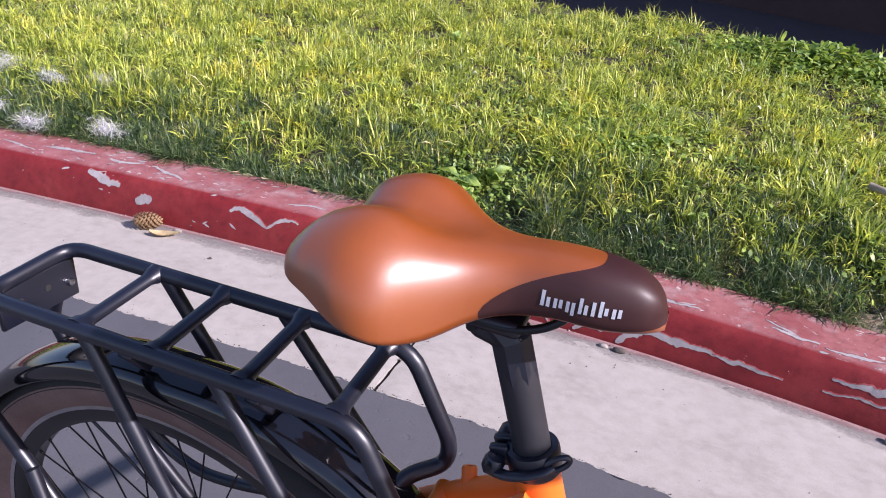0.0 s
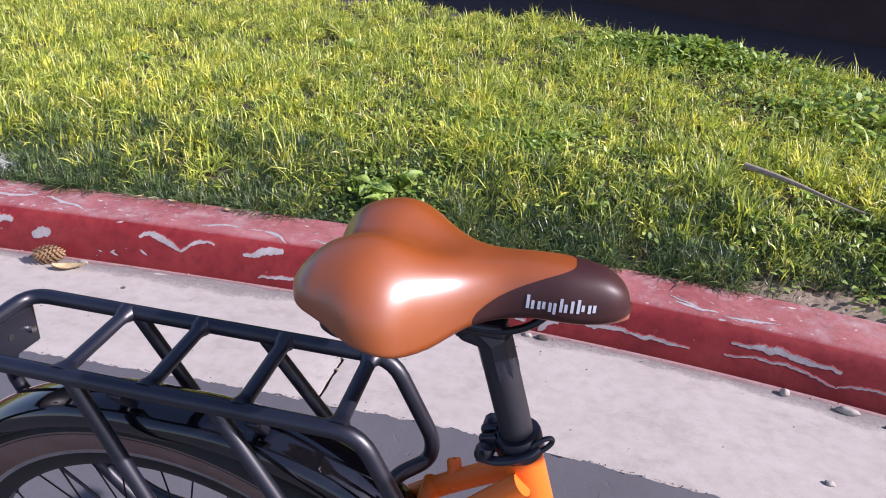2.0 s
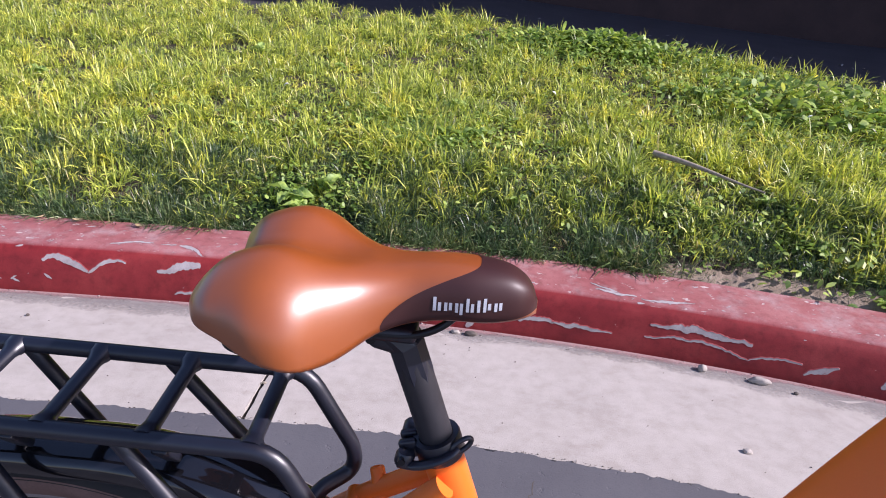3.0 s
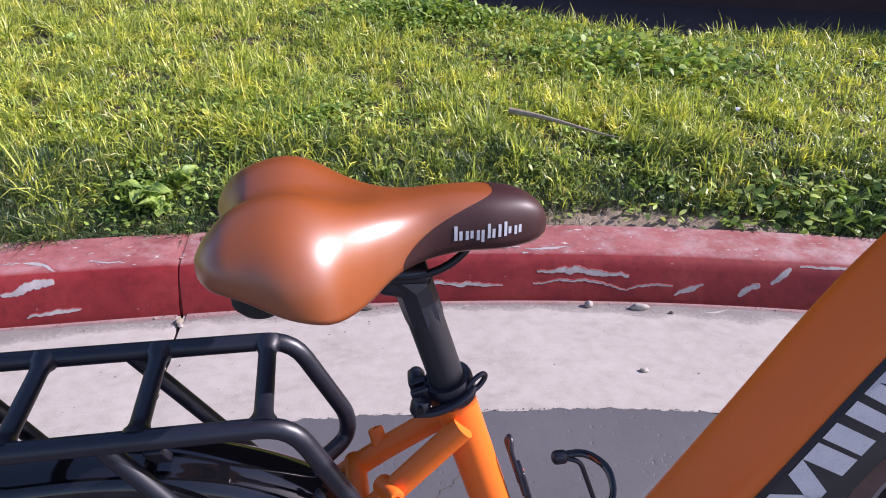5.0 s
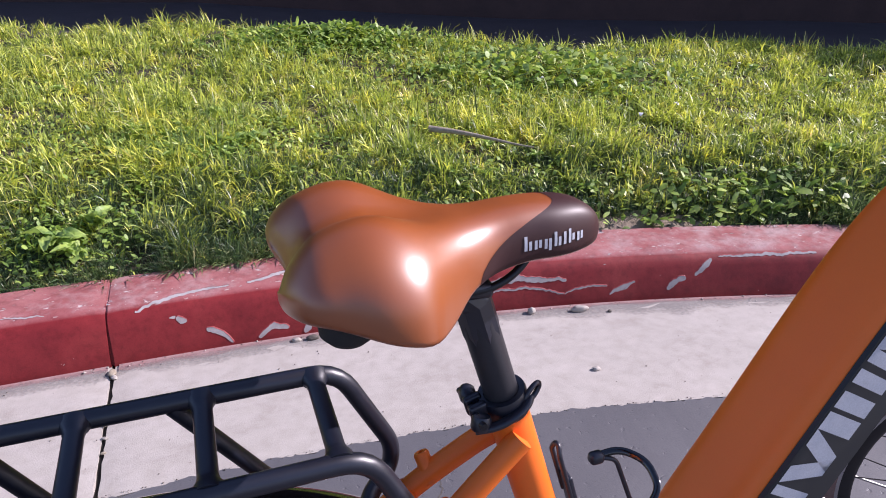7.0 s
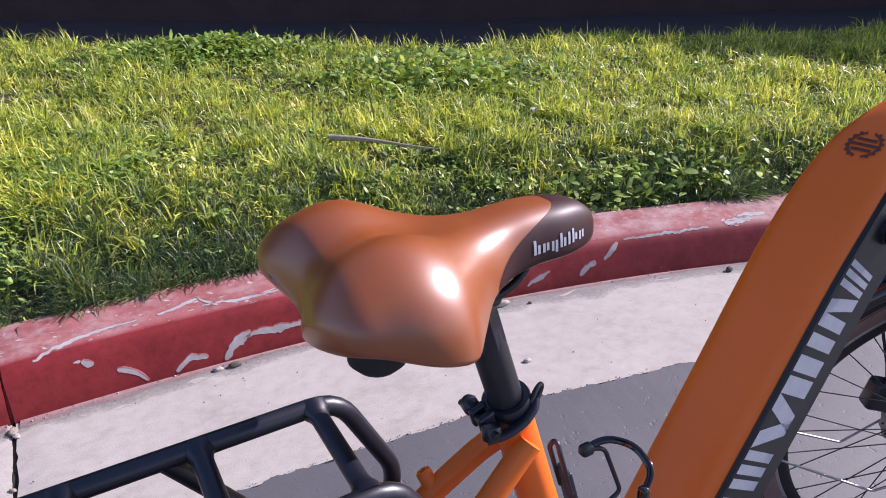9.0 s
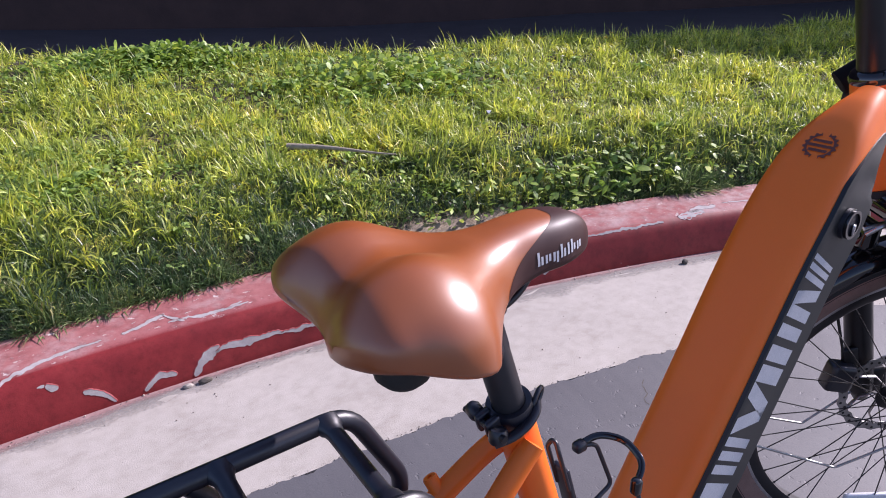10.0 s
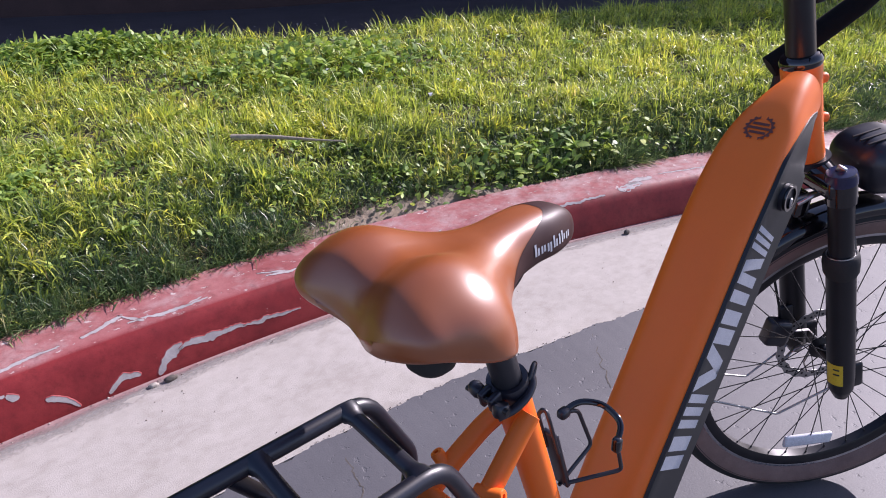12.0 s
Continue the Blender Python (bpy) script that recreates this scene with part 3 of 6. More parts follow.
# saddle: tables along its length (metres forward of the post)
S_W = smooth_table([(-0.206, 0.0405), (-0.200, 0.0649), (-0.188, 0.0859), (-0.165, 0.0966), (-0.135, 0.1071), (-0.108, 0.1025), (-0.082, 0.0752), (-0.057, 0.0509), (-0.030, 0.0366), (0.0, 0.0335), (0.03, 0.0329), (0.055, 0.0279), (0.073, 0.0211), (0.083, 0.0117), (0.088, 0.0015)])
S_TOP = smooth_table([(-0.206, 0.8721), (-0.198, 0.8897), (-0.175, 0.9103), (-0.135, 0.9206), (-0.09, 0.9091), (-0.05, 0.9039), (0.0, 0.907), (0.03, 0.9067), (0.058, 0.9031), (0.074, 0.8958), (0.083, 0.8865), (0.088, 0.8738)])
S_MID = smooth_table([(-0.206, 0.8784), (-0.175, 0.8735), (-0.125, 0.8568), (-0.085, 0.8485), (-0.05, 0.8617), (0.0, 0.8721), (0.05, 0.8727), (0.088, 0.8767)])


def ease(v):
    """0 to 1, held beyond."""
    return min(1.0, max(0.0, v))


def saddle_point(x, phi, grow=0.0):
    """A point of the saddle's skin: phi 0 is the top, +-90 degrees the widest line, beyond that the tucked rim."""
    w, top, mid = S_W(x) + grow, S_TOP(x) + grow, S_MID(x)
    s, c = math.sin(phi), math.cos(phi)
    rear = ease((-0.06 - x) / 0.06)
    y = w * math.copysign(abs(s) ** (0.635 + 0.1 * rear), s)
    mid -= 0.0082 * ease((-0.10 - x) / 0.08) * math.exp(-((y / 0.055) ** 2))
    skirt = ease((-0.04 - x) / 0.05)
    u, v = ease((-0.11 - x) / 0.07), ease((y + 0.07) / 0.10)
    v = max(v, 0.35 * ease((-0.185 - x) / 0.02))
    fade = u * u * (3 - 2 * u) * v * v * (3 - 2 * v)
    z = mid + ((top - mid) * abs(c) ** 0.82 if c >= 0 else -(0.0144 * (1 - 0.5 * fade) + 0.0046 * skirt * (1 - fade)) * abs(c))
    if c >= 0:      # two lobes and the valley between them
        z += 0.0042 * rear * math.sin(min(abs(y) / 0.1, 1) * math.pi) - 0.0125 * rear * math.exp(-((y / 0.028) ** 2))
    back = ease((-0.17 - x) / 0.035)
    x += back * 0.0157 * math.exp(-(((y - 0.012) / 0.038) ** 2)) + 0.0026 + (-0.0345 * x if x < 0 else -0.007 * x / 0.088)
    y += 0.011 * rear * ease(y / 0.1)
    z -= 0.85
    return Vector((x, y * 0.9991 + z * 0.0421 - 0.0097, 0.8523 - y * 0.0421 + z * 0.9991))


def saddle_xs(x0, x1, n):
    return [x0 + (x1 - x0) * 0.5 * (1 - math.cos(math.pi * i / n)) for i in range(n + 1)]


def build_saddle():
    bm = bmesh.new()
    n = 80
    phis = [radians(-180 + 360 * k / n) for k in range(n)]
    rings = [[bm.verts.new(saddle_point(x, f)) for f in phis] for x in saddle_xs(-0.206, 0.088, 64)]
    skin(bm, rings, caps=False)
    # the back edge closes along the bay between the lobes
    for k in range(n // 4, 3 * n // 4):
        ids = dict.fromkeys((k, k + 1, (n // 2 - k - 1) % n, (n // 2 - k) % n))
        if len(ids) > 2:
            bm.faces.new([rings[0][q] for q in ids])
    bm.faces.new(rings[-1])
    saddle = part("saddle", bm, M_LEATHER, bike, "smooth glossy tan-brown vinyl comfort saddle", crease=4.0)

    # darker panel over the nose
    bm = bmesh.new()
    edge = lambda f: -0.048 + 0.082 * max(0.0, math.cos(f)) ** 1.25 if abs(f) < math.pi / 2 else -0.048
    phis = [radians(-122 + 244 * k / 48) for k in range(49)]
    rings = []
    for i in range(25):
        t = i / 24
        rings.append([bm.verts.new(saddle_point(edge(f) + (0.0878 - edge(f)) * math.sin(t * math.pi / 2), f, 0.0003)) for f in phis])
    skin(bm, rings, caps=False, closed=False)
    panel = part("nose_panel", bm, M_NOSE, saddle, "dark brown vinyl nose panel")

    # the maker's mark as plain bars on the side of the nose
    strokes = ((0.0, 0, 0.0135), (0.0040, 0, 0.0085), (0.0092, 0, 0.0085), (0.0132, 0.001, 0.0085), (0.0184, -0.001, 0.0085), (0.0224, -0.004, 0.0085), (0.0276, 0, 0.0135), (0.0316, 0, 0.0085), (0.0368, 0, 0.0120), (0.0420, 0, 0.0135), (0.0458, 0.002, 0.0085), (0.0512, 0, 0.0085), (0.0552, 0.001, 0.0085))
    for x0, lo, hi in strokes:
        x0, w = 1.045 * x0 - 0.0055, 0.0027
        bm = bmesh.new()
        grid = []
        for a in range(4):
            col = []
            for b in range(5):
                x = x0 + w * a / 3
                z = 0.8788 + 0.02 * x + 0.86 * (lo + (hi - lo) * b / 4)
                f0, f1 = radians(-90), radians(-5)
                for _ in range(24):
                    fm = 0.5 * (f0 + f1)
                    if saddle_point(x, fm, 0.0008).z < z:
                        f0 = fm
                    else:
                        f1 = fm
                col.append(bm.verts.new(saddle_point(x, f0, 0.0008)))
            grid.append(col)
        skin(bm, grid, caps=False, closed=False)
        part("print_bar", bm, M_WHITE, saddle, "white printed bar")

    # underside: pan, elastomer, rails
    bm = bmesh.new()
    rings = []
    for x in saddle_xs(-0.150, 0.06, 24):
        w, z = S_W(x) * 0.6, S_MID(x) - 0.006 - 0.008 * ease((-0.10 - x) / 0.08)
        rings.append([bm.verts.new((x, w * math.sin(a), z + 0.008 * math.cos(a))) for a in [2 * math.pi * k / 20 for k in range(20)]])
    skin(bm, rings)
    part("base_pan", bm, M_RUBBER, saddle, "black plastic saddle pan")
    for q in (-1, 1):
        bm = lathe([(0.003, -0.013), (0.014, -0.012), (0.020, -0.006), (0.0215, 0.004), (0.018, 0.016)], (-0.150, 0.064 * q, 0.857 + 0.003 * q), (0.05, 0, 1), 28)
        part("elastomer", bm, M_RUBBER, saddle, "black rubber elastomer spring")
    for s in (-1, 1):
        part("rail", tube([(-0.15, 0.026 * s, 0.852), (-0.115, 0.022 * s, 0.838), (-0.02, 0.022 * s, 0.838), (0.006, 0.018 * s, 0.848), (0.024, 0.012 * s, 0.868)], 0.0036, 10, 0.02), M_SATIN, saddle, "black steel rail")
    return saddle


build_saddle()

# seat post
A_TOP, A_DIR = Vector((-0.0268, -0.002, 0.815)), Vector((0.303, 0, -0.953)).normalized()
on_post = lambda d: A_TOP + A_DIR * d
bm = tube([on_post(0.0), on_post(0.02), on_post(0.21)], [0.0160, 0.0165, 0.0165], 28)
post = part("seat_post", bm, M_POST, bike, "satin black alloy seat post")
part("clamp_head", block((0.072, 0.05, 0.014), Matrix.Translation((-0.053, 0, 0.838)) @ pose(0, 0, 0, 0, 2, 0), 0.005), M_BLACK, post, "black saddle clamp")
part("clamp_head", block((0.046, 0.034, 0.022), Matrix.Translation((-0.038, 0, 0.823)) @ pose(0, 0, 0, 0, 14, 0), 0.008, 3), M_BLACK, post)
part("yoke", tube([(-0.046, -0.001, 0.833), (-0.036, -0.001, 0.826), on_post(-0.004), on_post(0.026), on_post(0.034)], [0.0175, 0.0185, 0.0178, 0.0176, 0.0166], 8), M_BLACK, post, "faceted black forged post head", smooth=False)
part("bolt", lathe([(0.0, -0.018), (0.0045, -0.018), (0.0045, 0.018), (0.0, 0.018)], (-0.058, 0, 0.828), (0, 1, 0), 12), M_SATIN, post, "black bolt")

# seat clamp with quick-release lever
CL = on_post(0.114)
bm = lathe([(0.0172, -0.012), (0.0228, -0.012), (0.0238, -0.009), (0.0238, 0.009), (0.0225, 0.012), (0.0172, 0.012)], CL, A_DIR, 32, closed=True)
clamp = part("seat_clamp", bm, M_BLACK, bike, "black quick-release seat clamp")
for s in (-1, 1):
    part("ear", block((0.018, 0.008, 0.020), Matrix.Translation(CL + Vector((-0.028, 0.007 * s, -0.003))) @ pose(0, 0, 0, 0, -17, 0), 0.0025), M_BLACK, clamp)
part("skewer", lathe([(0.0, -0.03), (0.0035, -0.03), (0.0035, 0.03), (0.0, 0.03)], CL + Vector((-0.033, 0, -0.002)), (0, 1, 0), 12), M_SATIN, clamp, "dark steel skewer")
part("knob", lathe([(0.0, 0.0), (0.007, 0.0), (0.0085, 0.003), (0.0085, 0.012), (0.006, 0.016), (0.0, 0.016)], CL + Vector((-0.030, 0.012, -0.002)), (0.1, 1, 0.2), 16), M_BLACK, clamp, "black adjusting nut")
part("cam", lathe([(0.0, -0.007), (0.008, -0.007), (0.0095, -0.004), (0.0095, 0.004), (0.008, 0.007), (0.0, 0.007)], CL + Vector((-0.031, -0.018, -0.006)), (0.2, 0.2, 1), 18), M_BLACK, clamp)
lever_pts = [CL + Vector(v) for v in ((-0.036, -0.018, -0.013), (-0.018, -0.026, -0.008), (0.000, -0.027, 0.000), (0.013, -0.022, 0.006), (0.018, -0.016, 0.009))]
part("lever", sweep(bmesh.new(), rounded_path(lever_pts, 0.012), 0.0055, 12, True, 0.7), M_BLACK, clamp, "black quick-release lever")
ring_c = lever_pts[-1] + Vector((0.004, 0.002, 0.003))
bm = bmesh.new()
sweep(bm, [ring_c + Vector((0.009 * math.cos(a), 0.004 * math.cos(a), 0.0065 * math.sin(a) + 0.004 * math.cos(a))) for a in [2 * math.pi * k / 20 for k in range(21)]], 0.0026, 8, False)
part("lever_eye", bm, M_BLACK, clamp)


# frame
def frame_tube(name, pts, r, label="", seg=24, bend=0.03):
    return part(name, tube(pts, r, seg, bend), M_ORANGE, bike, label)


seat_tube = frame_tube("seat_tube", [on_post(0.112), on_post(0.26), on_post(0.52)], 0.0206, "matt orange seat tube")
part("seat_tube_lip", lathe([(0.0168, 0), (0.0218, 0), (0.0218, 0.012), (0.0206, 0.016)], on_post(0.112), A_DIR, 28), M_ORANGE, seat_tube)
for s in (-1, 1):
    pts = [(0.016, 0.012, 0.663), (-0.005, 0.024, 0.643), (-0.06, 0.036, 0.599), (-0.39, 0.066, 0.325)] if s > 0 else [(0.017, -0.025, 0.675), (-0.006, -0.0255, 0.652), (-0.06, -0.028, 0.598), (-0.36, -0.066, 0.325)]
    stay = frame_tube("seat_stay", pts, 0.0122, "matt orange seat stay", 20, 0.04)
    b0 = Vector((-0.055, 0.035, 0.607)) if s > 0 else Vector((-0.055, -0.030, 0.612))
    ax = Vector((-0.25, 0.5, 0.85)) if s > 0 else Vector((0.30, -0.85, 0.25))
    part("boss", lathe([(0.0105, -0.012), (0.0090, 0.006), (0.0082, 0.010), (0.0082, 0.0185), (0.0070, 0.0205), (0.0032, 0.0205), (0.0032, 0.015)], b0, ax, 20), M_ORANGE, stay, "orange threaded boss")
    chain_stay = frame_tube("chain_stay", [(0.10, 0.03 * s, 0.30), (-0.05, 0.05 * s, 0.30), (-0.39, 0.066 * s, 0.30)], 0.011, "", 16)
frame_tube("bridge", [(-0.082, -0.045, 0.584), (-0.082, 0.045, 0.584)], 0.0115, "orange bridge between the seat stays", 14)
part("bottom_bracket", lathe([(0.0, -0.045), (0.03, -0.045), (0.032, -0.04), (0.032, 0.04), (0.03, 0.045), (0.0, 0.045)], (0.125, 0, 0.30), (0, 1, 0), 28), M_ORANGE, bike)

# down tube: sections along the line of its upper face
DT = [(0.10, 0.165, 0.115, 0.100), (0.18, 0.30, 0.118, 0.102), (0.252, 0.43, 0.118, 0.102), (0.346, 0.59, 0.118, 0.102), (0.43, 0.735, 0.118, 0.102), (0.495, 0.825, 0.116, 0.100), (0.555, 0.885, 0.108, 0.086), (0.605, 0.92, 0.095, 0.068), (0.648, 0.94, 0.085, 0.056)]
dt_x = smooth_table([(i, d[0]) for i, d in enumerate(DT)])
dt_z = smooth_table([(i, d[1]) for i, d in enumerate(DT)])
dt_d = smooth_table([(i, d[2]) for i, d in enumerate(DT)])
dt_w = smooth_table([(i, d[3]) for i, d in enumerate(DT)])


def dt_frame(u):
    p = Vector((dt_x(u), 0, dt_z(u)))
    t = Vector((dt_x(u + 0.02) - dt_x(u - 0.02), 0, dt_z(u + 0.02) - dt_z(u - 0.02))).normalized()
    return p, t, Vector((t.z, 0, -t.x))


def dt_round(u):
    """How round the tube's section is: boxy below, rounder towards the head."""
    return 0.42 + 0.38 * min(1.0, max(0.0, (u - 5.9) / 2.0))


def build_down_tube():
    bm = bmesh.new()
    rings = []
    for i in range(65):
        u = min(7.98, max(0.02, 8 * i / 64))
        p, t, n = dt_frame(u)
        d, w = dt_d(u), dt_w(u)
        far = 0.006 * min(1.0, max(0.0, (7.6 - u) / 2.0))
        ring = []
        for k in range(40):
            a = 2 * math.pi * k / 40
            c, s = math.cos(a), math.sin(a)
            e = dt_round(u)
            ring.append(bm.verts.new(p + n * (d / 2 - d / 2 * math.copysign(abs(c) ** e, c)) + Vector((0, far + (w / 2 + far) * math.copysign(abs(s) ** e, s), 0))))
        rings.append(ring)
    skin(bm, rings)
    down = part("down_tube", bm, M_ORANGE, bike, "wide matt orange down tube holding the battery")

    def on_side(u, f, proud):
        p, t, n = dt_frame(u)
        e = dt_round(u)
        c = min(1.0, abs(1 - 2 * f)) ** (1 / e)
        flat = 1.0 if u < 5.9 else (1 - c * c) ** (e / 2)
        return p + n * (dt_d(u) * f) + Vector((0, -flat * dt_w(u) / 2 - proud, 0))

    # charcoal panel on the right side, running out to a point at the head
    bm = bmesh.new()
    rings = []
    for i in range(49):
        u = 0.1 + 7.55 * i / 48
        lo = 0.10 + 0.52 * max(0.0, (u - 5.2) / 2.45) ** 1.35
        row = [bm.verts.new(on_side(u, f, q)) for f, q in [(lo, -0.004), (lo + 0.01, 0.0015)] + [(lo + 0.02 + (0.97 - lo - 0.02) * k / 6, 0.0018) for k in range(7)] + [(0.985, -0.004)]]
        rings.append(row)
    skin(bm, rings, caps=False, closed=False)
    panel = part("side_panel", bm, M_PANEL, down, "charcoal battery panel")

    def stripe(u0, u1, f0, f1, lean=0.0):
        bm = bmesh.new()
        a = [[bm.verts.new(on_side(u0 + (u1 - u0) * i / 4 + lean * (k / 3 - 0.5), f0 + (f1 - f0) * k / 3, 0.0024)) for k in range(4)] for i in range(5)]
        skin(bm, a, caps=False, closed=False)
        part("print_block", bm, M_WHITE, panel, "white printed block")

    # the maker's lettering as plain white blocks and stripes
    u, k9 = 2.10, 0.842
    L0, L1 = 0.14, 0.70
    # (block start, block end, lean) for each sign in turn, then the step to the next
    signs = [((0, 0.15, 0), (0.2, 0.35, 0), 0.43), ((0, 0.085, 0), (0.125, 0.21, 0), (0.25, 0.335, 0), 0.43), ((0, 0.15, 0.13), (0.19, 0.34, -0.13), 0.42), ((0, 0.16, 0), (0.2, 0.35, 0), 0.43), ((0, 0.13, 0), 0.2), ((0, 0.13, 0), (0.19, 0.34, 0.12), 0.43), ((0, 0.085, 0), (0.125, 0.21, 0), (0.25, 0.335, 0), 0.43)]
    for *blocks, step in signs:
        for b0, b1, lean in blocks:
            stripe(u + k9 * b0, u + k9 * b1, L0, L1, lean)
        u += k9 * step
    # round key lock
    c = on_side(4.93, 0.46, 0.002)
    part("lock", lathe([(0.0, 0.0), (0.0205, 0.0), (0.0205, 0.005), (0.016, 0.007), (0.0, 0.007)], c, (0, -1, 0), 24), M_BLACK, panel, "round black key lock")
    bm = lathe([(0.0155, 0.006), (0.0195, 0.006), (0.0195, 0.010), (0.0155, 0.010)], c, (0, -1, 0), 24, closed=True)
    part("lock_ring", bm, M_GLOSS, panel, "glossy lock cover")
    part("key_slot", block((0.007, 0.004, 0.014), Matrix.Translation(c + Vector((0.004, -0.009, -0.008))), 0.0015), M_STEEL, panel, "bright key slot")
    # toothed round badge printed on top of the tube
    p, t, n = dt_frame(5.78)
    side = Vector((0, 1, 0))
    o = p - n * 0.0012 + Vector((0, 0.004, 0))
    bm = bmesh.new()
    ringpts = []
    for k in range(64):
        a = 2 * math.pi * k / 64
        ro = 0.0215 if (k // 2) % 2 else 0.0188
        ringpts.append((bm.verts.new(o + (t * math.cos(a) + side * math.sin(a)) * ro), bm.verts.new(o + (t * math.cos(a) + side * math.sin(a)) * 0.0160)))
    for k in range(64):
        if k % 32 in (0, 1, 31, 30, 2):
            continue
        a, b = ringpts[k], ringpts[(k + 1) % 64]
        bm.faces.new((a[0], b[0], b[1], a[1]))
    part("badge", bm, M_BADGE, down, "dark toothed ring badge")
    for k in range(3):
        w = (0.012, 0.016, 0.012)[k]
        bm = bmesh.new()
        z0 = -0.008 + 0.0075 * k
        bm.faces.new([bm.verts.new(o + t * (z0 + dz) + side * dy) for dz, dy in ((-0.002, -w), (-0.002, w), (0.0022, w), (0.0022, -w))])
        part("print_bar", bm, M_BADGE, down, "dark printed bar")
    return down


build_down_tube()

# steering: a frame along the head tube, turned to the right
HEAD = Vector((0.738, 0.031, 0.934))
HA = radians(76.1)
FORK = Matrix.Translation(HEAD) @ Matrix.Rotation(radians(-6.7), 4, "X") @ Matrix(((math.sin(HA), 0, -math.cos(HA), 0), (0, 1, 0, 0), (math.cos(HA), 0, math.sin(HA), 0), (0, 0, 0, 1)))
STEER = FORK @ Matrix.Rotation(radians(-35.8), 4, "Z")

LEAN = (-0.004, 0.005, 0)   # the head tube's offset from the steering line


def steered(name, bm, material, parent, label="", m=STEER, smooth=True):
    bm.transform(m)
    return part(name, bm, material, parent, label, smooth)


head = steered("head_tube", lathe([(0.020, 0.0), (0.0305, 0.0), (0.0315, -0.004), (0.0305, -0.04), (0.0310, -0.13), (0.0330, -0.160), (0.0325, -0.166), (0.020, -0.166)], LEAN, (0, 0, 1), 40, closed=True), M_ORANGE, bike, "matt orange head tube", FORK)
for zz in (-0.035, -0.105):
    steered("cable_port", lathe([(0.0, 0.0), (0.009, 0.0), (0.009, 0.008), (0.006, 0.012), (0.0, 0.012)], (0.022, -0.013, zz), (0.75, -0.66, 0), 16), M_ORANGE, head, "", FORK)
headset = steered("headset", lathe([(0.018, 0.0005), (0.0315, 0.0005), (0.0330, 0.004), (0.0330, 0.009), (0.0295, 0.016), (0.0245, 0.019), (0.018, 0.019)], LEAN, (0, 0, 1), 40, closed=True), M_GLOSS, bike, "black headset cup", FORK)
column = steered("stem_column", lathe([(0.0, 0.018), (0.0222, 0.018), (0.0222, 0.24), (0.020, 0.245), (0.0, 0.245)], LEAN, (0, 0, 1), 40), M_SATIN, bike, "satin black stem column", FORK)
part_m = STEER @ Matrix.Translation((0.03, 0, 0.22))
steered("stem", block((0.10, 0.044, 0.04), part_m, 0.012, 3), M_SATIN, bike, "black handlebar stem", Matrix())
bm = tube([(0.085, -0.33, 0.27), (0.085, -0.16, 0.25), (0.085, -0.05, 0.222), (0.085, 0.05, 0.222), (0.085, 0.16, 0.25), (0.085, 0.33, 0.27)], 0.0155, 18, 0.05)
steered("handlebar", bm, M_SATIN, bike, "black alloy handlebar")
for zz in (0.105, 0.14):
    steered("bolt", lathe([(0.0, 0.0), (0.005, 0.0), (0.005, 0.006), (0.0, 0.006)], (0.022, -0.001, zz), (1, 0, 0), 12), M_STEEL, column, "steel pinch bolt")
steered("clamp_plate", block((0.016, 0.02, 0.065), Matrix.Translation((0.024, 0.003, 0.123)), 0.003), M_SATIN, column)
sleeve = part("hose_sleeve", tube([(0.7938, 0.1102, 0.9098), (0.7940, 0.1100, 0.9100), (0.7948, 0.1092, 0.9109), (0.819, 0.084, 0.937), (0.844, 0.058, 0.967), (0.881, 0.019, 1.012), (0.92, -0.02, 1.07)], [0.0188, 0.0198, 0.0205, 0.0205, 0.0200, 0.0195, 0.0195], 18), M_FABRIC, bike, "thick black cable sleeve running up to the handlebar")
for k in range(4):
    part("cable", tube([(0.805 + 0.003 * k, 0.100 - 0.004 * k, 0.906 - 0.004 * k), (0.803 + 0.004 * k, 0.100 - 0.003 * k, 0.880), (0.798 + 0.004 * k, 0.104 - 0.003 * k, 0.850), (0.775 + 0.004 * k, 0.098 - 0.003 * k, 0.80), (0.70, 0.050 - 0.004 * k, 0.73)], 0.0054, 10, 0.03), M_RUBBER, sleeve, "black cable")

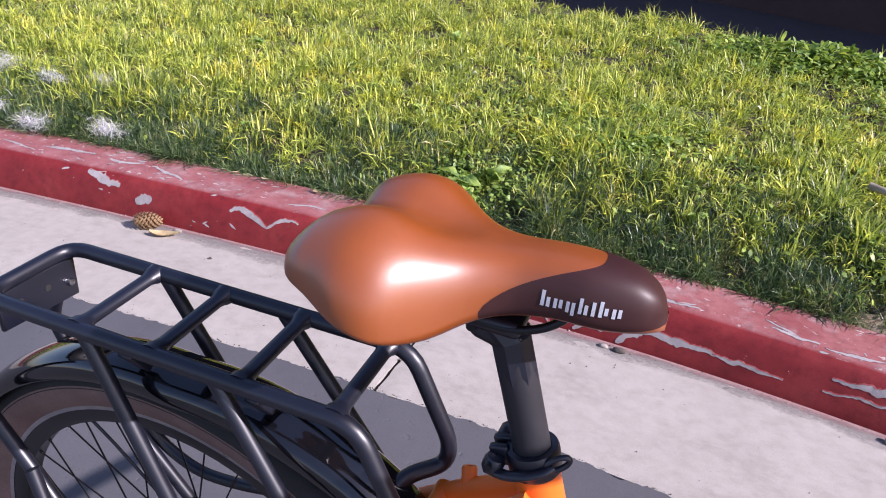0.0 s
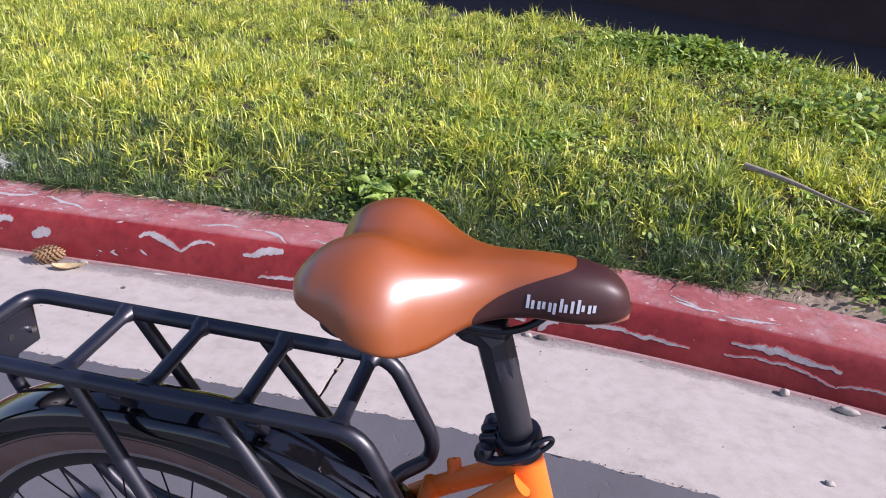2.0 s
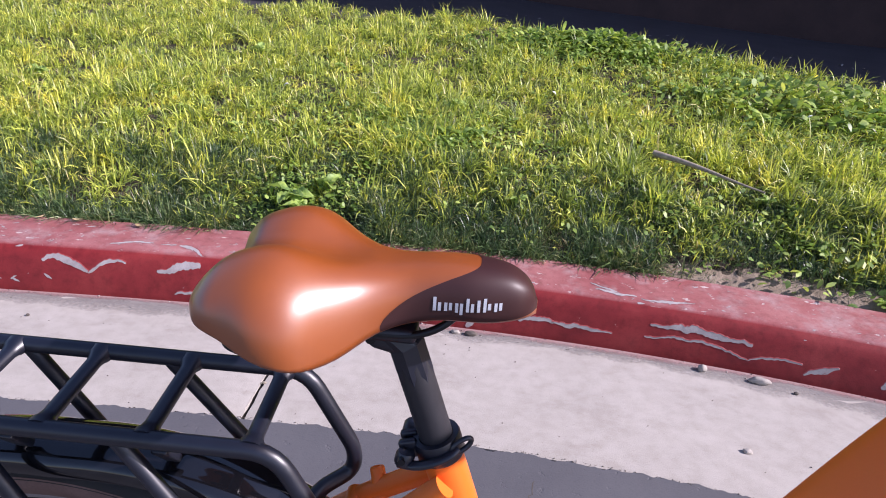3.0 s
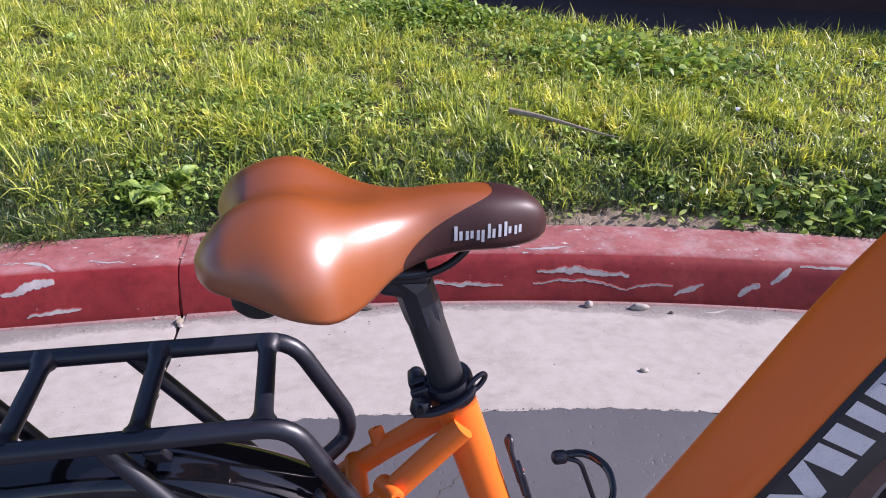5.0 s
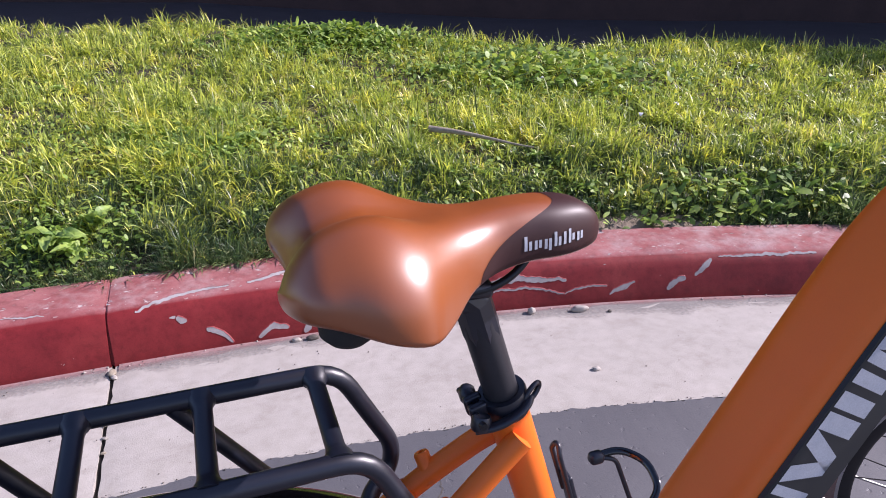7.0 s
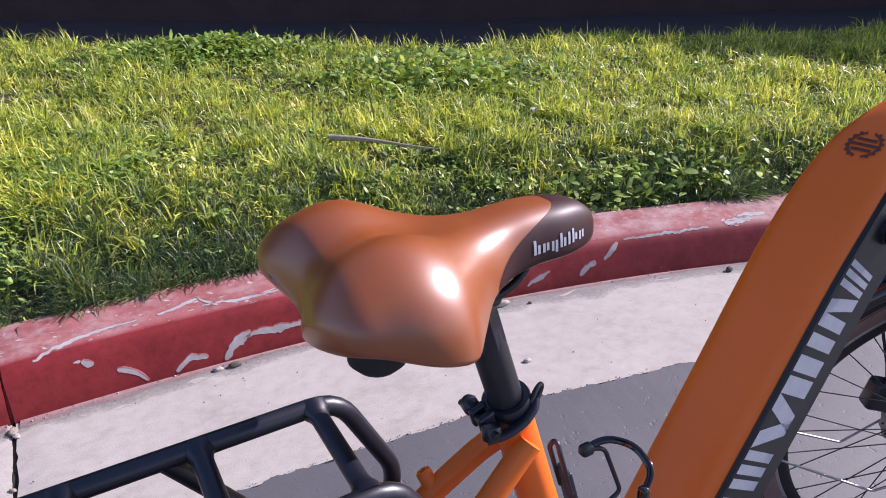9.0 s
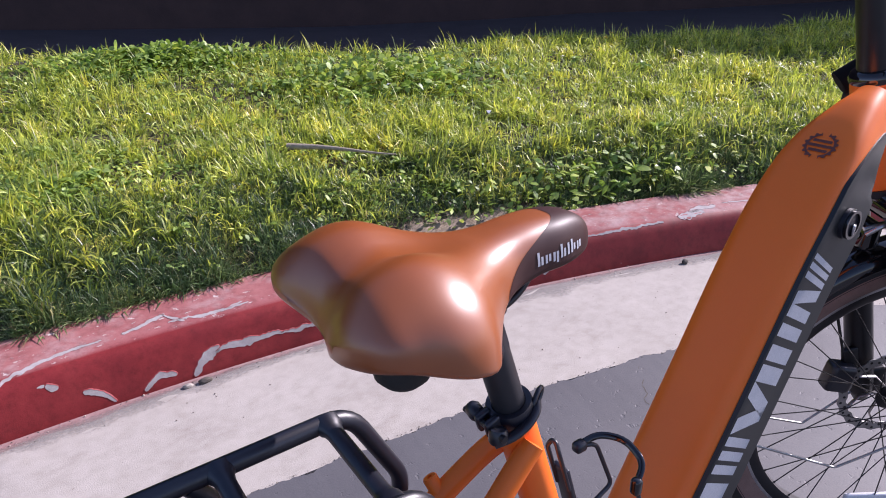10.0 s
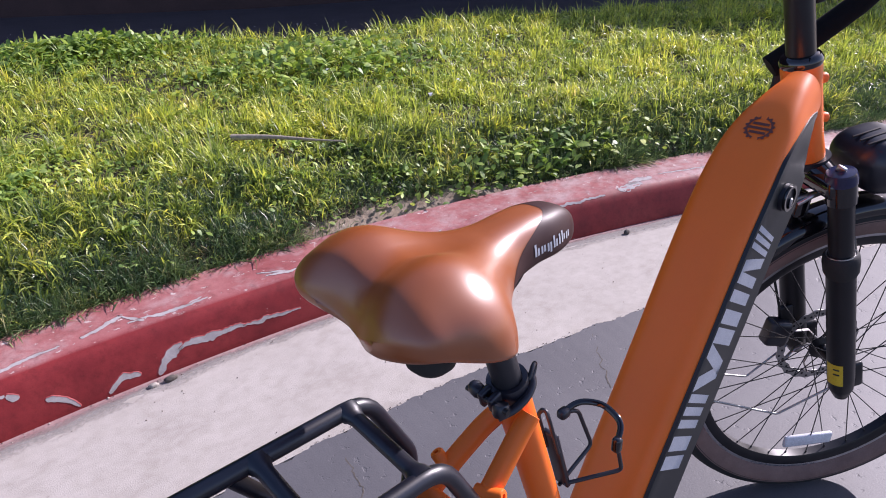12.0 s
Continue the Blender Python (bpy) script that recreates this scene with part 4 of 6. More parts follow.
# fork
crown_z = -0.196
crown = steered("fork_crown", block((0.052, 0.185, 0.034), Matrix.Translation((0.004, 0, crown_z)), 0.012, 3), M_GLOSS, bike, "glossy black fork crown")
steered("crown_race", lathe([(0.02, -0.1665), (0.036, -0.1665), (0.034, -0.18), (0.02, -0.18)], (0, 0, 0), (0, 0, 1), 32, closed=True), M_BLACK, crown)
AXLE_X, AXLE_Z = 0.038, -0.648
for s in (-1, 1):
    y = 0.078 * s
    leg = steered("fork_leg", lathe([(0.0, -0.36), (0.0205, -0.36), (0.0205, -0.185), (0.0, -0.185)], (0.008, y, 0), (0, 0, 1), 28), M_SATIN, bike, "black suspension fork leg")
    steered("leg_cap", lathe([(0.0, -0.172), (0.014, -0.172), (0.0225, -0.177), (0.0240, -0.186), (0.0240, -0.225), (0.0, -0.225)], (0.008, y, 0), (0, 0, 1), 28), M_GLOSS, leg, "glossy dark blue-black top cap")
    steered("seal", lathe([(0.0, -0.329), (0.0235, -0.329), (0.0290, -0.334), (0.0305, -0.346), (0.0290, -0.366), (0.0250, -0.376), (0.0, -0.376)], (0.008, y, 0), (0, 0, 1), 28), M_RUBBER, leg, "rubber dust seal")
    steered("seal_ring", lathe([(0.0210, -0.3295), (0.0220, -0.3285), (0.0240, -0.3285), (0.0245, -0.3300)], (0.008, y, 0), (0, 0, 1), 28, closed=True), M_STEEL, leg, "thin bright ring")
    steered("shoulder", lathe([(0.0, -0.166), (0.0225, -0.168), (0.0250, -0.176), (0.0250, -0.188), (0.0, -0.190)], (0.008, y, 0), (0, 0, 1), 28), M_NAVY, leg, "glossy navy top cap")
    low = steered("lower_leg", lathe([(0.0, -0.354), (0.0245, -0.354), (0.0245, -0.62), (0.0225, -0.65), (0.013, -0.675), (0.0, -0.68)], (0.008, y, 0), (0, 0, 1), 28), M_SATIN, leg, "satin black lower fork leg")
    steered("dropout", block((0.05, 0.012, 0.06), Matrix.Translation((0.03, y * 0.93, AXLE_Z + 0.012)), 0.005), M_SATIN, leg)
    if s < 0:
        bm = bmesh.new()
        rr = [[bm.verts.new((0.008 + 0.0249 * math.cos(a), y + 0.0249 * math.sin(a), z)) for a in [radians(170 + 75 * k / 8) for k in range(9)]] for z in (-0.575, -0.628)]
        skin(bm, rr, caps=False, closed=False)
        st = steered("sticker", bm, M_YELLOW, leg, "yellow warning sticker")
        for k in range(2):
            bm = bmesh.new()
            rr = [[bm.verts.new((0.008 + 0.0252 * math.cos(a), y + 0.0252 * math.sin(a), z)) for a in [radians(205 + 26 * j / 6) for j in range(7)]] for z in (-0.585 - 0.012 * k, -0.589 - 0.012 * k)]
            skin(bm, rr, caps=False, closed=False)
            steered("print_bar", bm, M_BLACK, leg, "dark printed bar")
steered("cap_lever", block((0.006, 0.016, 0.012), Matrix.Translation((0.008, -0.078, -0.164)) @ pose(0, 0, 0, 25, 0, 30), 0.002), M_STEEL, crown, "bright lockout lever")
# shoulder of the crown sloping from the steerer to the near leg
for q in (-1, 1):
    steered("crown_arm", tube([(0.004, 0.012 * q, -0.182), (0.006, 0.05 * q, -0.192), (0.008, 0.08 * q, -0.197)], [0.026, 0.021, 0.0215], 18, 0.0, True, 0.75), M_GLOSS, crown)
steered("fender_bracket", block((0.03, 0.05, 0.05), Matrix.Translation((-0.028, -0.006, -0.246)) @ pose(0, 0, 0, 0, 20, 0), 0.010, 3), M_GLOSS, crown, "glossy black mudguard bracket")
for yy in (-0.018, 0.008):
    steered("bolt", lathe([(0.0, 0.0), (0.0048, 0.0), (0.004, 0.003), (0.0, 0.0035)], (-0.044, yy, -0.240), (-0.94, 0, 0.34), 12), M_STEEL, crown, "small steel screw")
steered("cable_guide", tube([(-0.05, -0.05, -0.222), (-0.03, -0.055, -0.212), (0.0, -0.05, -0.214), (0.0, -0.03, -0.224), (-0.04, -0.028, -0.226)], 0.0042, 8, 0.008), M_STEEL, crown, "bright wire cable guide")
part("arch", (lambda b: (b.transform(STEER), b)[1])(tube([(0.02, -0.078, -0.365), (0.045, -0.05, -0.325), (0.045, 0.05, -0.325), (0.02, 0.078, -0.365)], 0.011, 14, 0.02)), M_SATIN, bike, "black fork arch")


# wheels, in their own frame: the axle along y
def build_wheel(name, label, m, rotor, reflector_at=None):
    rim = part(name, lathe([(0.270, -0.010), (0.276, -0.0135), (0.294, -0.0145), (0.294, 0.0145), (0.276, 0.0135), (0.270, 0.010)], (0, 0, 0), (0, 1, 0), 96, closed=True), M_RIM, bike, label)
    rim.matrix_basis = m
    for s in (-1, 1):
        part("rim_line", lathe([(0.2905, 0.0150 * s), (0.2935, 0.0158 * s), (0.2965, 0.0160 * s), (0.2960, 0.0140 * s)], (0, 0, 0), (0, 1, 0), 96, closed=True), M_STEEL, rim, "bright machined line round the rim")
        wall = [(0.2945 + 0.037 * t, (0.0150 + 0.0140 * math.sin(t * math.pi * 0.55)) * s) for t in [k / 7 for k in range(8)]]
        part("tyre_wall", lathe(wall + [(r - 0.001, h * 0.9) for r, h in wall[::-1]], (0, 0, 0), (0, 1, 0), 96, closed=True), M_TAN, rim, "brown tyre sidewall")
    tread = [(0.328, -0.0290), (0.338, -0.0280), (0.347, -0.020), (0.3525, -0.009), (0.3535, 0.0), (0.3525, 0.009), (0.347, 0.020), (0.338, 0.0280), (0.328, 0.0290), (0.325, 0.022), (0.325, -0.022)]
    part("tyre", lathe(tread, (0, 0, 0), (0, 1, 0), 128, closed=True), M_RUBBER, rim, "black rubber tyre tread")
    part("hub", lathe([(0.0, -0.05), (0.008, -0.05), (0.009, -0.036), (0.026, -0.035), (0.026, -0.031), (0.014, -0.026), (0.013, 0.026), (0.026, 0.031), (0.026, 0.035), (0.009, 0.036), (0.008, 0.05), (0.0, 0.05)], (0, 0, 0), (0, 1, 0), 32), M_SATIN, rim, "black hub")
    # thirty-six crossed spokes on one mesh
    mesh = None
    for k in range(36):
        s = 1 if k % 2 else -1
        a = 2 * math.pi * k / 36
        b = a + radians(62) * (1 if (k // 2) % 2 else -1)
        p = Vector((0.272 * math.cos(a), 0.002 * s, 0.272 * math.sin(a)))
        q = Vector((0.0225 * math.cos(b), 0.033 * s, 0.0225 * math.sin(b)))
        if mesh is None:
            spoke = part("spoke", sweep(bmesh.new(), [(0, 0, 0), (0, 0, 0.02), (0, 0, 0.022), (0, 0, 1)], [0.0019, 0.0019, 0.0011, 0.0011], 6), M_RIM, rim, "thin black spoke")
            mesh = spoke.data
        else:
            spoke = new("spoke", mesh)
            spoke.parent = rim
        spoke.matrix_basis = Matrix.Translation(p) @ (q - p).to_track_quat("Z", "Y").to_matrix().to_4x4() @ Matrix.Diagonal((1, 1, (q - p).length, 1))
    if rotor:
        bm = bmesh.new()
        rings = []
        n = 120
        for k in range(n + 1):
            a = 2 * math.pi * k / n
            ro = 0.090 + 0.0016 * math.sin(a * 20)
            ri = 0.073 + 0.0016 * math.sin(a * 20)
            rings.append([bm.verts.new((r * math.cos(a), y, r * math.sin(a))) for r, y in ((ri, 0.044), (ro, 0.044), (ro, 0.046), (ri, 0.046))])
        skin(bm, rings, caps=False)
        rot = part("disc_rotor", bm, M_ROTOR, rim, "drilled steel brake disc")
        holes = None
        for k in range(40):
            a = 2 * math.pi * (k + 0.5) / 40
            r = 0.0785 if k % 2 else 0.085
            if holes is None:
                h = part("hole", lathe([(0.0, -0.0014), (0.0027, -0.0014), (0.0027, 0.0014), (0.0, 0.0014)], (0, 0, 0), (0, 1, 0), 10), M_RIM, rim, "dark drilled hole")
                holes = h.data
            else:
                h = new("hole", holes)
                h.parent = rim
            h.matrix_basis = Matrix.Translation((r * math.cos(a), 0.045, r * math.sin(a)))
        for k in range(6):
            a = 2 * math.pi * k / 6
            part("rotor_arm", sweep(bmesh.new(), [(0.02 * math.cos(a), 0.045, 0.02 * math.sin(a)), (0.05 * math.cos(a + 0.25), 0.045, 0.05 * math.sin(a + 0.25)), (0.075 * math.cos(a + 0.6), 0.045, 0.075 * math.sin(a + 0.6))], 0.004, 8, True, 0.4), M_ROTOR, rim, "steel rotor arm")
    if reflector_at is not None:
        bm = block((0.112, 0.010, 0.030), Matrix.Rotation(-reflector_at, 4, "Y") @ Matrix.Translation((0.226, -0.006, 0)) @ Matrix.Rotation(radians(90), 4, "Y"), 0.004)
        part("reflector", bm, M_REFLECT, rim, "clear wheel reflector")
    return rim


build_wheel("rear_wheel", "rear wheel with a black rim and brown-walled tyre", pose(-0.40, 0, 0.30), False)
build_wheel("front_wheel", "front wheel with a black rim and brown-walled tyre", STEER @ Matrix.Translation((AXLE_X, 0, AXLE_Z)) @ Matrix.Rotation(radians(90 - 67), 4, "Y"), True, radians(-82))

cal = steered("brake_caliper", block((0.05, 0.035, 0.06), Matrix.Translation((-0.045, 0.055, AXLE_Z + 0.06)) @ pose(0, 0, 0, 0, 25, 0), 0.009, 3), M_BLACK, bike, "black disc brake caliper")
steered("adaptor", block((0.03, 0.012, 0.09), Matrix.Translation((-0.018, 0.062, AXLE_Z + 0.07)), 0.004), M_SATIN, cal)
steered("brake_hose", tube([(-0.03, 0.06, AXLE_Z + 0.1), (-0.035, 0.07, AXLE_Z + 0.2), (-0.02, 0.075, -0.4), (0.0, 0.08, -0.25), (0.02, 0.06, -0.1)], 0.0028, 8, 0.06), M_RUBBER, bike, "black brake hose")


def fender(name, centre, r, width, a0, a1, m, flare=lambda a: 0.0, label=""):
    """A bowed mudguard round a wheel from angle a0 to a1 (degrees)."""
    bm = bmesh.new()
    rings = []
    n = 60
    for i in range(n + 1):
        a = radians(a0 + (a1 - a0) * i / n)
        ring = []
        outer, inner = [], []
        for k in range(13):
            v = -1 + 2 * k / 12
            y = width / 2 * math.sin(v * math.pi / 2)
            dr = 0.026 * math.cos(v * math.pi / 2) ** 0.7 - 0.02
            rr = r + flare(math.degrees(a)) + dr
            outer.append((rr, y))
            inner.append((rr - 0.002, y * 0.97))
        for rr, y in outer + inner[::-1]:
            ring.append(bm.verts.new(Vector(centre) + Vector((rr * math.cos(a), y, rr * math.sin(a)))))
        rings.append(ring)
    skin(bm, rings)
    bm.transform(m)
    return part(name, bm, M_GLOSS, bike, label)


fender("rear_fender", (-0.40, 0, 0.30), 0.366, 0.074, 12, 176, Matrix(), lambda a: 0.045 * max(0.0, (85 - a) / 40.0) if a > 45 else 0.045, "glossy black rear mudguard")
fender("front_fender", (AXLE_X, 0, AXLE_Z), 0.366, 0.07, 48, 190, STEER, label="glossy black front mudguard")
for s in (-1, 1):
    part("fender_stay", tube([(-0.40, 0.05 * s, 0.30), (-0.55, 0.045 * s, 0.45), (-0.655, 0.036 * s, 0.553)], 0.0022, 8), M_BLACK, bike, "thin black mudguard stay")
    steered("fender_stay", tube([(0.012, 0.075 * s, AXLE_Z + 0.005), (-0.115, 0.06 * s, AXLE_Z - 0.045), (-0.335, 0.036 * s, AXLE_Z + 0.095)], 0.0022, 8, 0.006), M_ROTOR, bike, "thin steel mudguard stay")

lamp = steered("headlight", block((0.115, 0.150, 0.100), Matrix.Translation((0.130, 0.012, -0.220)), 0.046, 6), M_BLACK, bike, "rounded black plastic headlight housing")
for k in range(3):
    steered("groove", block((0.05, 0.0045, 0.003), Matrix.Translation((0.118, -0.022 + 0.02 * k, -0.1700)), 0.001), M_RUBBER, lamp, "dark groove")
steered("lamp_bracket", tube([(0.02, 0, -0.215), (0.06, 0, -0.225), (0.10, 0, -0.215)], 0.009, 12), M_SATIN, lamp)


# rear rack
RR, RY, RZ = 0.0088, 0.057, 0.7295
TIP = 0.075      # the rack sits a little out of level


def rz(y, z=RZ):
    return z + TIP * y


def rack_loop():
    """The loop: both rails, bent down and inwards in front, and the bar that closes them behind."""
    far = [(-0.120, 0.028, rz(0.028, 0.598)), (-0.089, RY * 1.02, rz(RY, 0.599)), (-0.0865, RY, rz(RY, 0.630)), (-0.138, RY, rz(RY)), (-0.45, RY, rz(RY)), (-0.578, RY, rz(RY)), (-0.578, 0, rz(0))]
    near = [(x, -y, z - 2 * TIP * y) for x, y, z in far[::-1]]
    return tube([(-0.128, 0, 0.598)] + far + near[1:] + [(-0.128, 0, 0.598)], RR, 18, 0.026)


rack = part("rear_rack", rack_loop(), M_BLACK, bike, "matt black tubular rear rack")
for x in (-0.450, -0.357, -0.258, -0.160):
    part("crossbar", tube([(x, -RY, rz(-RY)), (x, -RY + 0.009, rz(-RY + 0.009)), (x, -RY + 0.012, rz(-RY + 0.012)), (x, -RY + 0.019, rz(-RY + 0.019)), (x, RY - 0.019, rz(RY - 0.019)), (x, RY - 0.012, rz(RY - 0.012)), (x, RY - 0.009, rz(RY - 0.009)), (x, RY, rz(RY))], [0.0135, 0.0118, 0.0098, 0.0083, 0.0083, 0.0098, 0.0118, 0.0135], 18, flat=0.8), M_BLACK, rack, "black welded crossbar")
for s in (-1, 1):
    part("leg", tube([(-0.438, RY * s, rz(RY * s) - 0.004), (-0.30, 0.075 * s, 0.472), (-0.24, 0.085 * s, 0.37)], 0.0080, 16, 0.05), M_BLACK, rack, "black rack leg")
    part("leg", tube([(-0.283, RY * s, rz(RY * s) - 0.004), (-0.13, 0.075 * s, 0.50), (-0.06, 0.085 * s, 0.40)], 0.0080, 16, 0.05), M_BLACK, rack, "black rack leg")
    part("leg", tube([(-0.60, RY * s, 0.69), (-0.645, 0.06 * s, 0.605), (-0.53, 0.065 * s, 0.468), (-0.43, 0.075 * s, 0.33)], 0.0080, 16, 0.04), M_BLACK, rack, "black rack leg")
    part("lower_rail", tube([(-0.545, 0.072 * s, 0.51), (-0.508, 0.085 * s, 0.435), (-0.45, 0.085 * s, 0.408), (-0.385, 0.085 * s, 0.414), (-0.29, 0.085 * s, 0.438), (-0.15, 0.085 * s, 0.478)], 0.0078, 16, 0.05), M_BLACK, rack, "black lower rack rail")
plate = part("lamp_plate", block((0.006, 0.10, 0.05), Matrix.Translation((-0.578, 0.005, RZ - 0.032)), 0.002), M_BLACK, rack, "black rear lamp plate with screw holes")
for y in (-0.02, 0.015):
    part("hole", lathe([(0.0, -0.0036), (0.004, -0.0036), (0.004, 0.0036), (0.0, 0.0036)], (-0.578, y, RZ - 0.03), (1, 0, 0), 14), M_RUBBER, rack, "dark screw hole")
part("screw", lathe([(0.0, 0.0), (0.005, 0.0), (0.004, 0.004), (0.0, 0.005)], (-0.575, 0.044, RZ - 0.036), (1, 0, 0), 14), M_STEEL, rack, "bright screw")
part("tail_lamp", block((0.03, 0.08, 0.035), Matrix.Translation((-0.598, 0.005, RZ - 0.035)), 0.008), M_GLOSS, rack, "dark tail lamp")
for x in (-0.40, -0.25):
    part("fender_mount", block((0.016, 0.008, 0.040), Matrix.Translation((x, -0.036, 0.690)) @ pose(0, 0, 0, 38, 0, 0), 0.002), M_BLACK, rack)

# bottle cage on the seat tube
cage = part("bottle_cage", block((0.007, 0.022, 0.11), Matrix.Translation((0.102, 0, 0.538)) @ pose(0, 0, 0, 0, -17, 0), 0.002), M_BLACK, bike, "black bottle cage on the seat tube")
part("hairpin", tube([(0.092, -0.009, 0.560), (0.072, -0.009, 0.622), (0.073, -0.003, 0.632), (0.073, 0.003, 0.632), (0.072, 0.009, 0.622), (0.092, 0.009, 0.560)], 0.0028, 10, 0.006), M_BLACK, cage)
part("arm", tube([(0.112, -0.006, 0.492), (0.172, -0.052, 0.508), (0.156, -0.050, 0.566)], 0.0028, 10, 0.008), M_BLACK, cage)
part("arm", tube([(0.112, 0.002, 0.484), (0.190, 0.009, 0.500), (0.162, 0.016, 0.573), (0.140, 0.022, 0.576)], 0.0028, 10, 0.01), M_BLACK, cage)
part("strap", sweep(bmesh.new(), rounded_path([(0.156, -0.050, 0.560), (0.176, -0.044, 0.578), (0.183, -0.010, 0.586), (0.166, 0.018, 0.584), (0.140, 0.023, 0.577)], 0.03), 0.0042, 10, True, 0.6), M_GLOSS, cage, "glossy black retaining strap")
part("pad", block((0.018, 0.014, 0.014), Matrix.Translation((0.14, 0.022, 0.576)), 0.005, 3), M_BLACK, cage)
part("buckle", block((0.012, 0.012, 0.022), Matrix.Translation((0.156, -0.051, 0.560)), 0.004, 3), M_GLOSS, cage)
for zz in (0.53, 0.585):
    part("bolt", lathe([(0.0, 0.0), (0.005, 0.0), (0.004, 0.003), (0.0, 0.004)], (0.105 - (zz - 0.53) * 0.31, 0, zz), (0.955, 0, 0.298), 12), M_ORANGE, cage)
part("kickstand", tube([(-0.33, 0.07, 0.30), (-0.36, 0.12, 0.13), (-0.37, 0.20, -0.02)], 0.009, 14), M_BLACK, bike, "black kickstand")


# ---- grass and weeds ----
RNG = np.random.default_rng(7)


def kerb_yv(x):
    return np.array([kerb_y(float(v)) for v in np.atleast_1d(x)])


GX = np.linspace(-9, 9, 721)
GK = kerb_yv(GX)
GS = np.hypot(1, np.gradient(GK, GX))
BX = np.linspace(0, 6, 400)
BZ = np.array([BANK(v) for v in BX])


def lawn_v(x, d):
    k, s = np.interp(x, GX, GK), np.interp(x, GX, GS)
    e = np.where(x > -0.2, 4.7 - 0.56 * (x + 0.2), 4.7 - 0.2 * (x + 0.2))
    z = np.interp(d * 2.6 / np.maximum(1.0, e - k - 0.285), BX, BZ)
    z = 0.135 + (z - 0.135) * (1.1 - 0.09 * np.clip(x, 0, 4)) + swell(x, d)
    return k + 0.285 * s + d, z, e


def patchy(x, y, f, seed):
    return np.array([noise.noise((float(a) * f, float(b) * f, seed)) for a, b in zip(x, y)])


def blades(name, co, faces, material, label, category):
    """Many small alike pieces as one mesh; faces: the corners of one piece, face by face."""
    m, k, _ = co.shape
    me = bpy.data.meshes.new(name)
    me.vertices.add(k * m)
    me.vertices.foreach_set("co", co.astype(np.float32).ravel())
    flat = np.concatenate([np.array(f) for f in faces])
    me.loops.add(len(flat) * m)
    me.loops.foreach_set("vertex_index", (np.arange(m)[:, None] * k + flat[None]).astype(np.int32).ravel())
    me.polygons.add(len(faces) * m)
    first = np.cumsum([0] + [len(f) for f in faces[:-1]])
    me.polygons.foreach_set("loop_start", (np.arange(m)[:, None] * len(flat) + first[None]).astype(np.int32).ravel())
    me.polygons.foreach_set("use_smooth", np.ones(len(faces) * m, dtype=bool))
    me.update(calc_edges=True)
    me.materials.append(material)
    return tagged(new(name, me), label, category, kind="stuff")


